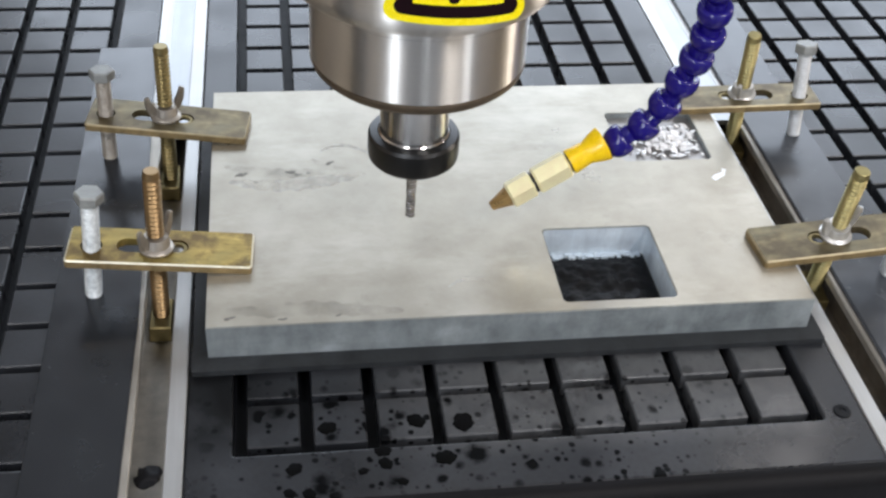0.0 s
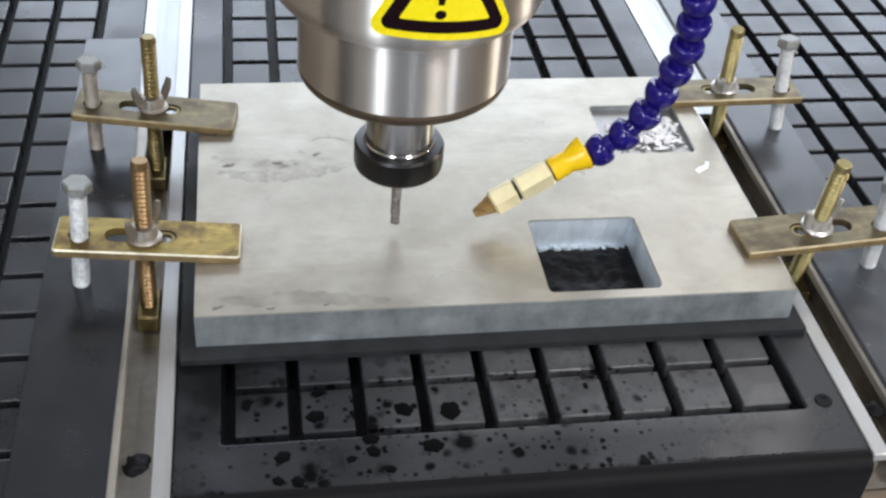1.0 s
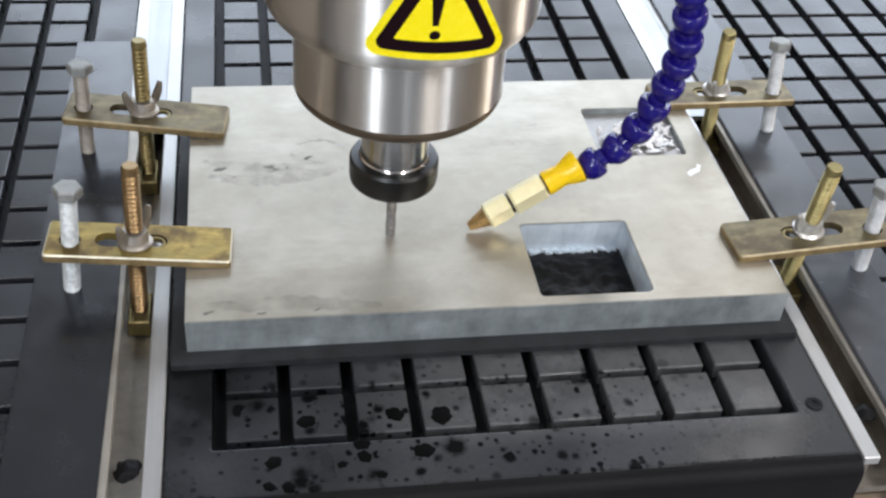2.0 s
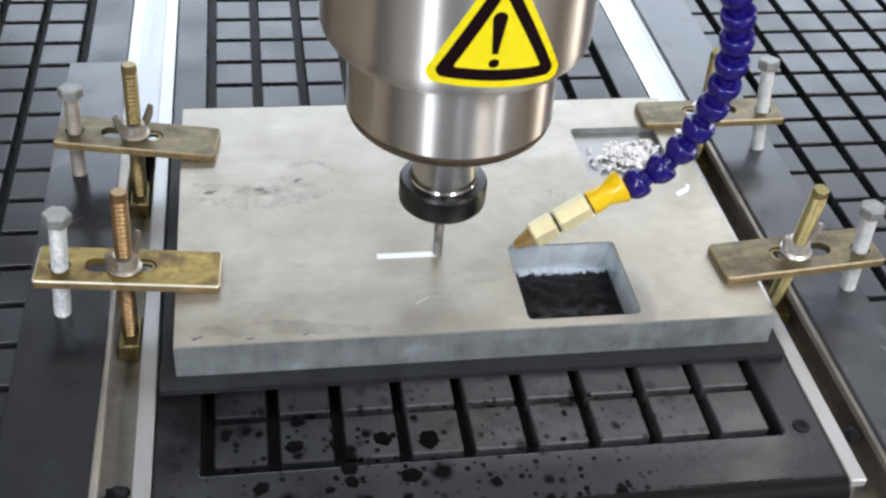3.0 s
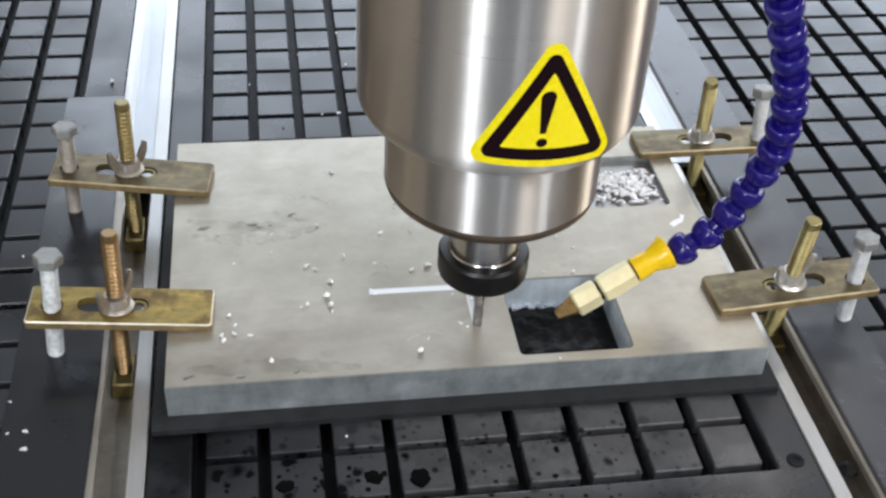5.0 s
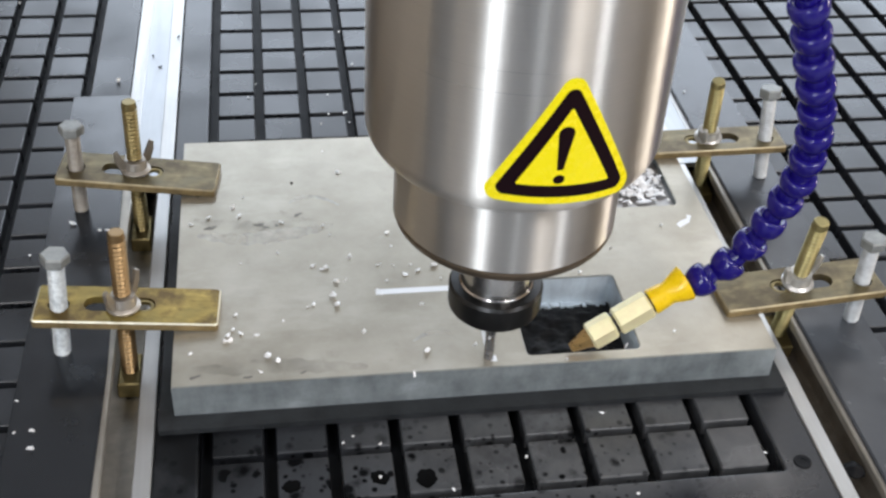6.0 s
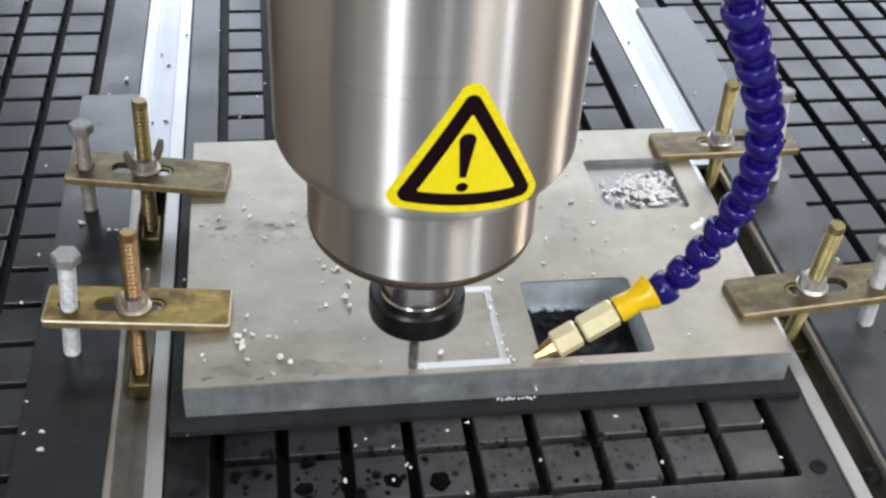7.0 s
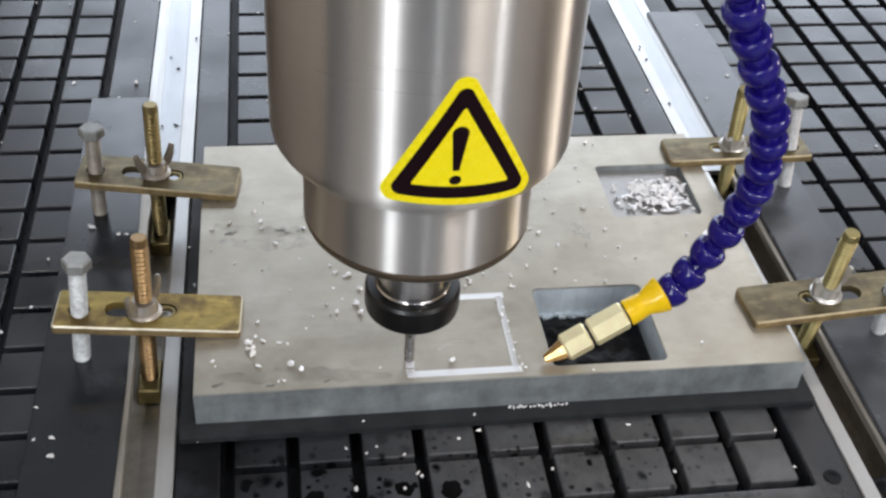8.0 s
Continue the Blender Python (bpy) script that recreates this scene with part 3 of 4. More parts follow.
def grease_marks():
    """Small dried coolant and grease marks on the plate's top."""
    dry = plain("dried_grease", (0.16, 0.15, 0.13), 0.6, 0, 0.4, 500, 0.3)
    r = random.Random(5)
    for x, y, size in ((13, 101, 2.0), (15.5, 102, 1.0), (36, 102, 1.9), (39, 100, 1.2), (54, 108.5, 1.7), (44, 101, 0.9), (20, 95, 0.8), (9, 5, 1.6), (30, 3.2, 1.3), (52, 4, 1.0)):
        bm = bmesh.new()
        n = 20
        ph = [r.uniform(0, 6.3) for _ in range(3)]
        rim = [size * (1 + 0.25 * math.sin(2 * a + ph[0]) + 0.2 * math.sin(3 * a + ph[1]) + 0.12 * math.sin(7 * a + ph[2])) for a in (2 * math.pi * k / n for k in range(n))]
        low = [bm.verts.new((1.4 * d * math.cos(2 * math.pi * k / n), 0.7 * d * math.sin(2 * math.pi * k / n), -0.05)) for k, d in enumerate(rim)]
        high = [bm.verts.new((v.co.x * 0.7, v.co.y * 0.7, 0.06)) for v in low]
        for k in range(n):
            bm.faces.new((low[k], low[(k + 1) % n], high[(k + 1) % n], high[k]))
        bm.faces.new(high)
        bm.faces.new(low[::-1])
        ob = new("grease_mark", finish(bm, "grease_mark", dry, 60))
        ob.matrix_basis = at(x, y, TOP, 0, 0, r.uniform(-25, 25))
        tagged(ob, "small dark dried grease mark on the aluminium plate", "grease mark", "grease marks")


def film_material(name, colour, low, high, cover):
    """A patchy dried film that lets the metal show through."""
    m, nt, p = nodes_of(name)
    p.inputs["Base Color"].default_value = (*colour, 1)
    p.inputs["Roughness"].default_value = 0.6
    patch = noise_tex(nt, 65, 3, 0.5)
    nt.links.new(ramp(nt, patch, ((low, (0, 0, 0)), (high, (cover,) * 3))), p.inputs["Alpha"])
    return m


def coolant_smears():
    """Thin dried smears wiped over the plate: way points and half width."""
    pale = film_material("dried_coolant", (0.82, 0.81, 0.75), 0.32, 0.62, 0.65)
    dark = film_material("dark_wiped_grease", (0.15, 0.145, 0.125), 0.4, 0.75, 0.4)
    for way, width, metal, label in (
        (((50, 117.5), (54, 121.2), (61, 122.4), (68, 119.6), (74, 114.2)), 1.3, pale, "pale dried coolant smear on the plate"),
        (((46, 112), (52, 106), (60, 103), (67, 104.5)), 2.0, dark, "dark wiped grease smear on the plate"),
        (((8, 10), (24, 8), (42, 9), (60, 6.5), (78, 5)), 4.0, dark, "dark wiped grease smear on the plate"),
        (((6, 108), (22, 103), (40, 101), (58, 103)), 3.5, dark, "dark wiped grease smear on the plate"),
        (((8, 96), (28, 92), (50, 94), (70, 100)), 4.5, pale, "pale dried coolant smear on the plate"),
        (((98, 18), (104, 22), (111, 22.5), (116, 19)), 1.2, pale, "pale dried coolant smear on the plate")):
        pts = []
        for k in range(33):
            u = k / 32 * (len(way) - 1)
            i = min(len(way) - 2, int(u))
            g, f = way[max(0, i - 1)], u - i
            a, b, c = way[i], way[i + 1], way[min(len(way) - 1, i + 2)]
            pts.append(Vector([0.5 * (2 * q + (r - p) * f + (2 * p - 5 * q + 4 * r - w) * f * f + (3 * q - p - 3 * r + w) * f ** 3) for p, q, r, w in zip(g, a, b, c)]))
        bm = bmesh.new()
        rows = []
        for k, p in enumerate(pts):
            along = (pts[min(32, k + 1)] - pts[max(0, k - 1)]).normalized()
            half = width * math.sin(math.pi * (k + 0.6) / 33.2) ** 0.6 * (1 + 0.2 * math.sin(k * 1.7))
            side = Vector((-along.y, along.x)) * half
            rows.append([bm.verts.new((q.x, q.y, 0.03 if n == 1 else 0.005)) for n, q in enumerate((p - side, p, p + side))])
        for a, b in zip(rows, rows[1:]):
            for n in (0, 1):
                bm.faces.new((a[n], b[n], b[n + 1], a[n + 1]))
        ob = new("coolant_smear", finish(bm, "coolant_smear", metal, 60))
        ob.matrix_basis = at(0, 0, TOP + 0.02)
        tagged(ob, label, "smear", "smears on the plate")


grease_marks()
coolant_smears()
slot_lumps()
pocket_sludge()
oil_drops()


# ---- clamps ----
def strap_clamp(cx, cy, turn, tilt, zmid, stud_at, hole_at, half_width, shade, metal, edge):
    """A slotted strap with a stepped nose; top surface at zmid over the stud."""
    top = thing("strap_clamp", shade, "clamp", at(cx, cy, zmid, 0, tilt, turn), "clamps round the plate")
    L, W, T = 37.4, half_width, 3.6
    side = 1 if hole_at[0] > 0 else -1
    outer = rounded_rect(-L, L, -W, W, 1.6, 5)
    slot = rounded_rect(stud_at - 14.5 + 1.5 * side, stud_at + 14.5 + 1.5 * side, -4.4, 4.4, 4.3, 6)
    hole = [(hole_at[0] + 4.4 * math.cos(a * math.pi / 8), hole_at[1] + 4.4 * math.sin(a * math.pi / 8)) for a in range(16)]
    inset = rounded_rect(-L + 0.6, L - 0.6, -W + 0.6, W - 0.6, 1.2, 5)
    bm = prism([inset, slot, hole], -T, 0)
    on_rim = lambda v: max(abs(v.co.x) - L + 2.0, abs(v.co.y) - W + 2.0) > 0
    bmesh.ops.delete(bm, geom=[f for f in bm.faces if abs(f.normal.z) < 0.5 and all(on_rim(v) for v in f.verts)], context="FACES_ONLY")
    rings = [[bm.verts.new((x, y, z)) for x, y in pts] for pts, z in ((inset, 0), (outer, -0.6), (outer, -T), (inset, -T))]
    for a, b in zip(rings, rings[1:]):
        for k in range(len(a)):
            q = (k + 1) % len(a)
            bm.faces.new((a[k], a[q], b[q], b[k]))
    bmesh.ops.remove_doubles(bm, verts=bm.verts[:], dist=0.001)
    bmesh.ops.recalc_face_normals(bm, faces=bm.faces[:])
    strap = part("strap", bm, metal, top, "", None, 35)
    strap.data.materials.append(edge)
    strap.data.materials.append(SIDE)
    # painted glint on the top chamfer, flat mid brown on the flanks
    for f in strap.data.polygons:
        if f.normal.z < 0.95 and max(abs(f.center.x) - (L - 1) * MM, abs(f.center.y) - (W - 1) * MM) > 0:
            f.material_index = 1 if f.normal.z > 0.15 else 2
    ring = lathe(((2.7, -2.4), (4.1, -2.4), (4.3, -2.0), (4.3, -0.9), (3.9, -0.5), (2.9, -0.5), (2.6, -0.9), (2.7, -2.4)), 24, None, False)
    part("slot_ring", ring, STUD_DARK, top, "dark stained ring in the slot", at(stud_at - side * 8.4, 0, 0), 30)
    return top


def heel_bolt(x, y, ztop, zbot, lean, back, label, metal):
    top = thing("heel_bolt", label, "bolt", at(x, y, zbot, -back, lean, 0), "heel bolts")
    n = ztop - zbot
    part("shank", threaded(3.6, 0, n - 5, 1.5, 14, 0.4), metal, top, "", None, 25)
    hd = hexagon(5.9, n - 5, n, 0.7)
    part("head", hd, ZINC_HEAD, top, "grey weathered hex head")


def clamp_stud(x, y, zw, ztop, dx, dy, label, metal, wings, nutm):
    """A stud from the slot's nut through the strap, with a wing nut at zw."""
    zb = -13.0
    rx, ry = -math.degrees(math.atan2(dy, ztop - zb)), math.degrees(math.atan2(dx, ztop - zb))
    m = at(x, y, zb, rx, ry, 0)
    top = thing("clamp_stud", label, "stud", m, "clamp studs")
    n = ztop - zb
    part("rod", threaded(3.7, 0, n), metal, top, "", None, 25)
    part("slot_nut", box(-4.8, 4.8, -10, 10, -4.5, 3.5, 0.6), STUD_DARK, top, "dark brassy slot nut")
    wz = zw - zb
    nut = thing("wing_nut", "stained brown zinc wing nut tightened on a strap" if nutm == WINGNUT_DARK else "bright zinc wing nut tightened on a strap", "wing nut", m @ at(0, 0, wz), "wing nuts")
    part("hub", lathe(((3.6, 0), (7.0, 0), (7.2, 0.9), (6.6, 1.5), (5.7, 2.0), (5.5, 4.4), (5.0, 6.2), (3.6, 6.4)), 24), nutm, nut, "", None, 30)
    for s, lean in ((1, 0), (-1, 180)):
        bm = bmesh.new()
        prof = [(4.2, 1.5), (8.0, 3.0), (10.2, 8.0), (10.6, 13.0), (8.6, 13.8), (7.0, 9.0), (4.6, 6.0)]
        va = [bm.verts.new((px, -1.0, pz)) for px, pz in prof]
        vb = [bm.verts.new((px, 1.0, pz)) for px, pz in prof]
        bm.faces.new(va)
        bm.faces.new(vb[::-1])
        for i in range(len(prof)):
            j = (i + 1) % len(prof)
            bm.faces.new((va[i], va[j], vb[j], vb[i]))
        bmesh.ops.bevel(bm, geom=bm.edges[:], offset=0.35, segments=2, affect="EDGES")
        part("wing", bm, nutm, nut, "", pose(0, 0, 0, 0, 0, wings + lean), 30)


BRASSY = "brassy yellow zinc strap clamp with a long slot"
DULL = "dull bronze-coloured slotted strap clamp"
strap_clamp(-18.5, 44.4, -2.9, 3.5, 24.9, -2.0, (-27.8, -1.0), 11.5, BRASSY, STRAP, EDGE_GLINT)
strap_clamp(-20.0, 141.5, -7.0, 3.5, 24.9, -1.5, (-29.5, -1.0), 12.0, DULL, STRAP_DULL, EDGE_GLINT_DULL)
strap_clamp(271.9, 34.3, 2.9, -2.5, 24.25, 0.0, (29.2, -3.0), 12.0, DULL, STRAP_DULL, EDGE_GLINT_DULL)
strap_clamp(270.5, 151.5, -1.0, -1.5, 23.6, -1.5, (28.5, -1.5), 10.6, DULL, STRAP_DULL, EDGE_GLINT_DULL)
heel_bolt(-48.1, 42.0, 54.6, 2.3, 5.0, 2.0, "whitish galvanised hex bolt leaning on a grey sheet", ZINC_WHITE)
heel_bolt(-50.0, 142.5, 49.5, 2.3, 1.5, 4.0, "brown-stained zinc hex bolt standing on a grey sheet", ZINC_BROWN)
heel_bolt(302.0, 32.6, 50.0, 2.3, -2.5, 0.0, "galvanised hex bolt standing on a grey sheet", ZINC)
heel_bolt(299.5, 145.5, 53.0, 2.3, -2.5, 9.0, "galvanised hex bolt leaning on a grey sheet", ZINC)
clamp_stud(-21.7, 41.4, 25.1, 63.0, 2.7, 3.6, "copper-brown threaded clamping stud", STUD, 235, WINGNUT_DARK)
clamp_stud(-22.6, 141.5, 25.1, 63.0, 2.0, 1.0, "dark brassy threaded clamping stud", STUD_DARK, 35, WINGNUT_DARK)
clamp_stud(272.2, 40.0, 24.5, 63.0, -1.0, -10.0, "brassy threaded clamping stud", STUD_YELLOW, 20, WINGNUT)
clamp_stud(273.0, 159.5, 23.9, 63.0, -8.0, -13.0, "brassy threaded clamping stud", STUD_YELLOW, 55, WINGNUT)

# ---- spindle ----
def arc(cx, cz, r, a0, a1, n=6):
    return [(cx + r * math.cos(radians(a0 + (a1 - a0) * i / n)), cz + r * math.sin(radians(a0 + (a1 - a0) * i / n))) for i in range(n + 1)]


def on_body(u, z, r):
    """A point of the housing's skin: u is the way round in mm from the front."""
    a = u / 51.5
    return (r * math.sin(a), -r * math.cos(a), z)


def round_triangle(pts, r, n=8):
    """A triangle with rounded corners, with points along its sides."""
    out = []
    for i in range(3):
        p, a, b = (Vector(pts[k % 3]) for k in (i, i + 2, i + 1))
        da, db = (a - p).normalized(), (b - p).normalized()
        half = da.angle(db) / 2
        reach = r / math.tan(half)
        c = p + (da + db).normalized() * (r / math.sin(half))
        s, e = p + da * reach - c, p + db * reach - c
        for k in range(n + 1):
            v = s.lerp(e, k / n).normalized() * r
            out.append(tuple(c + v))
    dense = []
    for a, b in zip(out, out[1:] + out[:1]):
        m = max(1, int((Vector(a) - Vector(b)).length / 1.5))
        dense += [tuple(Vector(a).lerp(Vector(b), k / m)) for k in range(m)]
    return dense


def skin(outline, r, rings=10):
    """A film on the housing inside an outline."""
    bm = bmesh.new()
    cx, cz = sum(p[0] for p in outline) / len(outline), sum(p[1] for p in outline) / len(outline)
    loops = []
    for k in range(rings + 1):
        f = k / rings
        loops.append([bm.verts.new(on_body(x + (cx - x) * f * 0.999, z + (cz - z) * f * 0.999, r)) for x, z in outline])
    for a, b in zip(loops, loops[1:]):
        n = len(a)
        for i in range(n):
            bm.faces.new((a[i], a[(i + 1) % n], b[(i + 1) % n], b[i]))
    bm.faces.new(loops[-1])
    return bm


def spindle():
    top = thing("spindle", "brushed stainless steel milling spindle with a warning sticker", "spindle")
    body = [(0, 109), (40.6, 109), (43.5, 109)] + arc(42.5, 118.5, 9.0, -84, 0, 7)[0:] + [(51.5, 120), (51.5, 200), (51.5, 330), (49, 334), (0, 334)]
    part("housing", lathe(body, 96), STEEL, top, "", None, 30)
    nose = [(13.0, 75.8), (37.2, 75.8), (38.4, 76.6), (39.8, 79.0), (40.8, 80.0), (40.8, 92), (40.8, 109.1)]
    part("nose", lathe(nose, 96, None, False), STEEL, top, "", None, 28)
    rimb = [(24.0, 74.3), (36.4, 74.3), (38.6, 74.8), (40.3, 76.6), (40.95, 78.6), (40.95, 79.6), (39.0, 79.8), (24.0, 79.8)]
    part("nose_ring", lathe(rimb, 72, None, False), plain("dark_bronze", (0.2, 0.155, 0.11), 0.38, 0.8), top, "dark bronze ring")
    part("shaft", lathe(((0, 40), (13.4, 40), (14.3, 41), (14.3, 43.2), (13.8, 43.8), (13.8, 72), (12.8, 73), (12.8, 81), (0, 81)), 64), COLLAR, top, "bright ground steel shaft", None, 30)
    nut = [(3.2, 29.8), (14.2, 29.8), (16.8, 30.4), (18.1, 31.8), (18.4, 33.4), (18.4, 41.4), (17.6, 42.7), (14.6, 43.0), (14.4, 42.0), (14.2, 40)]
    part("collet_nut", lathe(nut, 64, None, False), NUT, top, "black oxide collet nut", None, 28)
    part("collet", lathe(((2.2, 28.9), (6.2, 28.9), (7.0, 29.6), (7.0, 33), (2.2, 33)), 40), COLLAR, top)
    bit = bmesh.new()
    lathe(((0, 14), (2.15, 14), (2.15, 33), (0, 33)), 20, bit)
    # fluted end
    n, turns = 30, 0.9
    prev = None
    for i in range(n + 1):
        z = 14.2 - 14.2 * i / n
        a0 = 2 * math.pi * turns * i / n
        ring = []
        for k in range(12):
            a = 2 * math.pi * k / 12
            r = 2.1 * (0.88 + 0.12 * abs(math.cos(a)) ** 0.7)
            ring.append(bit.verts.new((r * math.cos(a + a0), r * math.sin(a + a0), z)))
        if prev:
            for k in range(12):
                bit.faces.new((prev[k], prev[(k + 1) % 12], ring[(k + 1) % 12], ring[k]))
        prev = ring
    bit.faces.new(prev)
    part("end_mill", bit, CARBIDE, top, "slim grey carbide end mill")
    # warning triangle
    tri = ((5.4, 167.0), (-21.6, 119.2), (34.2, 115.2))
    sticker = part("warning_sticker", skin(round_triangle(tri, 4.0), 51.62), STICKY, top, "yellow and black triangular warning sticker", None, 180)
    c = Vector((sum(p[0] for p in tri) / 3, sum(p[1] for p in tri) / 3))
    inner = lambda f: tuple(tuple(c + (Vector(p) - c) * f) for p in tri)
    part("black_border", skin(round_triangle(inner(0.84), 2.6), 51.70), STICKB, sticker, "", None, 180)
    part("yellow_field", skin(round_triangle(inner(0.57), 0.5), 51.78), STICKY, sticker, "", None, 180)
    mark = [(4.8 + 2.6 * math.cos(radians(a)), 143.7 + 2.4 * math.sin(radians(a))) for a in range(0, 181, 20)] + [(3.0, 130.4), (5.0, 130.4)]
    part("exclamation_bar", skin(mark, 51.86, 3), STICKB, sticker)
    dot = [(4.0 + 1.9 * math.cos(radians(a)), 126.9 + 1.7 * math.sin(radians(a))) for a in range(0, 360, 20)]
    part("exclamation_dot", skin(dot, 51.86, 3), STICKB, sticker)
    return top


SPINDLE = spindle()

# ---- coolant nozzle and hose ----
AZ, EL = 11.0, 26.4


def nozzle():
    """Axis along local +z from the tip."""
    top = thing("coolant_nozzle", "brass hexagonal coolant nozzle with a yellow plastic socket", "nozzle")
    part("tip", lathe(((1.1, 0), (1.9, 0.2), (4.4, 9.0), (4.4, 9.6), (1.1, 9.6)), 8, None), BRASS_TIP, top, "pointed brass tip")
    part("front_hex", hexagon(6.0, 9.0, 20.4, 0.9), BRASS, top)
    part("joint_ring", lathe(((0, 20.0), (4.6, 20.0), (4.6, 22.0), (0, 22.0)), 24), NUT, top, "dark joint ring")
    part("rear_hex", hexagon(6.1, 21.6, 37.4, 0.9), BRASS, top)
    part("rear_ring", lathe(((0, 37.0), (4.4, 37.0), (4.4, 38.6), (0, 38.6)), 24), NUT, top, "dark joint ring")
    cup = [(0, 38.2), (5.4, 38.2), (5.6, 39.0), (5.3, 43.5), (5.0, 46.5), (6.4, 50.0), (7.5, 53.5), (7.6, 54.6), (6.6, 54.8), (5.6, 52.0), (0, 51.5)]
    part("socket", lathe(cup, 36), YELLOW, top, "bright yellow plastic socket", None, 35)
    return top


NOZZLE = nozzle()


def hose_curve():
    """Centres of the hose links, measured from the nozzle tip, evenly spaced along one smooth bend."""
    P = [Vector(p) for p in ((45, 8.6, 20.5), (54.9, 9.7, 25.1), (64.2, 9.9, 32.4), (70.6, 9.8, 40.8), (75.3, 9.0, 51.1), (79.1, 7, 63.8), (81.0, 4.1, 76.6), (80.6, 1, 90.3),
                             (78.9, -1.7, 103.5), (75.6, -4.2, 115.7), (71.2, -6.4, 127.4), (66.7, -8.5, 138.7), (62.3, -10.3, 149.5), (58, -12.1, 160), (52.5, -14, 173), (46.5, -16, 187), (40, -18, 201))]
    dense = []
    for i in range(1, len(P) - 2):
        a, b, c, d = P[i - 1 : i + 3]
        for k in range(40):
            t = k / 40
            dense.append(0.5 * ((2 * b) + (c - a) * t + (2 * a - 5 * b + 4 * c - d) * t * t + (3 * b - a - 3 * c + d) * t * t * t))
    out, gone = [dense[0]], 0.0
    for a, b in zip(dense, dense[1:]):
        gone += (b - a).length
        if gone >= 12.3:
            out.append(b)
            gone = 0.0
    return out


def hose_link_mesh():
    """One ball-and-socket link: a ball at the lower end, a flared cup above."""
    prof = [(0, -6.6), (4.0, -6.6), (4.4, -5.7), (5.6, -4.6), (6.5, -3.0), (7.0, -1.0), (7.1, 0.8), (6.95, 2.2), (6.6, 3.0), (5.9, 3.5), (5.0, 3.3), (4.2, 3.0), (4.0, 6.2), (0, 6.4)]
    return finish(lathe(prof, 32), "link", BLUE, 50)


def hose():
    top = thing("coolant_hose", "dark blue ball-jointed plastic coolant hose", "hose")
    me = hose_link_mesh()
    pts = hose_curve()
    return top, [part("link", me, BLUE, top) for _ in pts], pts


HOSE, LINKS, LINK_AT = hose()

# ---- swarf ----
rng = random.Random(11)


def chip_mesh(seed, size, metal=CHIP):
    """A torn curl of aluminium."""
    r = random.Random(seed)
    bm = bmesh.new()
    bmesh.ops.create_icosphere(bm, subdivisions=1, radius=1)
    for v in bm.verts:
        v.co *= r.uniform(0.4, 1.4)
    bmesh.ops.scale(bm, vec=(size * r.uniform(0.8, 1.35), size * r.uniform(0.6, 1.0), size * r.uniform(0.35, 0.8)), verts=bm.verts)
    low = min(v.co.z for v in bm.verts)
    for v in bm.verts:
        v.co.z -= low
    return finish(bm, "metal_chip", metal)


CHIPS = [chip_mesh(s, (0.68 + 0.09 * (s % 6)) if s < 7 else (1.3 + 0.2 * (s % 4))) for s in range(14)]
DARK_CHIPS = [chip_mesh(40 + k, 1.0 + 0.2 * k, MAT) for k in range(3)]


def old_swarf():
    """The heap of chips that lies in the shallow pocket."""
    bm = bmesh.new()
    r = random.Random(7)
    for _ in range(170):
        while True:
            x, y = r.gauss(0, 9.5), r.gauss(0, 7.5)
            if abs(x) < 19 and abs(y) < 14:
                break
        s = r.uniform(1.0, 3.3)
        q = bmesh.ops.create_icosphere(bm, subdivisions=1, radius=1)
        m = Matrix.LocRotScale((218 + x, 122 + y, TOP - 2.0 + r.uniform(0, 2.4) * math.exp(-(x * x + y * y) / 120)), Euler((r.uniform(-0.6, 0.6), r.uniform(-0.6, 0.6), r.uniform(0, 6))), (s, s * 0.6, s * 0.14))
        for v in q["verts"]:
            v.co = m @ (v.co * r.uniform(0.6, 1.2))
    tagged(new("swarf_heap", finish(bm, "swarf_heap", CHIP)), "heap of bright aluminium chips in the shallow pocket", "swarf", kind="stuff")


old_swarf()

# bit's way: seconds, x, y, height of its end over the plate's top
BIT = ((0.0, 84.8, 49.0, 14.0), (0.5, 84.4, 49.0, 11.6), (1.0, 84.2, 49.0, 5.2), (1.2, 84.4, 49.2, 2.8), (1.6, 85.0, 49.6, -0.4), (2.0, 86.2, 50.0, -0.8),
       (2.3, 90.0, 50.2, -0.8), (2.5, 94.6, 50.2, -0.8), (2.7, 101.0, 50.4, -0.8), (3.0, 112.0, 50.4, -0.8), (3.2, 119.0, 50.0, -0.8), (3.4, 123.9, 49.4, -0.8),
       (3.6, 126.4, 47.8, -0.8), (3.8, 127.8, 46.2, -0.8), (4.0, 128.7, 45.1, -0.8), (4.2, 128.8, 43.0, -0.8), (4.5, 129.1, 39.0, -0.8), (4.7, 129.0, 34.6, -0.8),
       (5.2, 129.0, 19.5, -0.8), (5.6, 129.0, 8.8, -0.8), (5.8, 128.9, 6.7, -0.8), (6.0, 127.6, 5.8, -0.8), (6.2, 124.2, 5.1, -0.8), (6.4, 117.7, 4.9, -0.8),
       (6.6, 108.0, 4.8, -0.8), (6.8, 97.8, 4.6, -0.8), (7.0, 91.0, 4.9, -0.8), (7.2, 87.0, 4.8, -0.8), (7.4, 85.1, 4.6, -0.8), (7.6, 84.9, 5.6, -0.8),
       (7.8, 85.2, 8.0, -0.8), (8.0, 85.6, 13.4, -0.8))
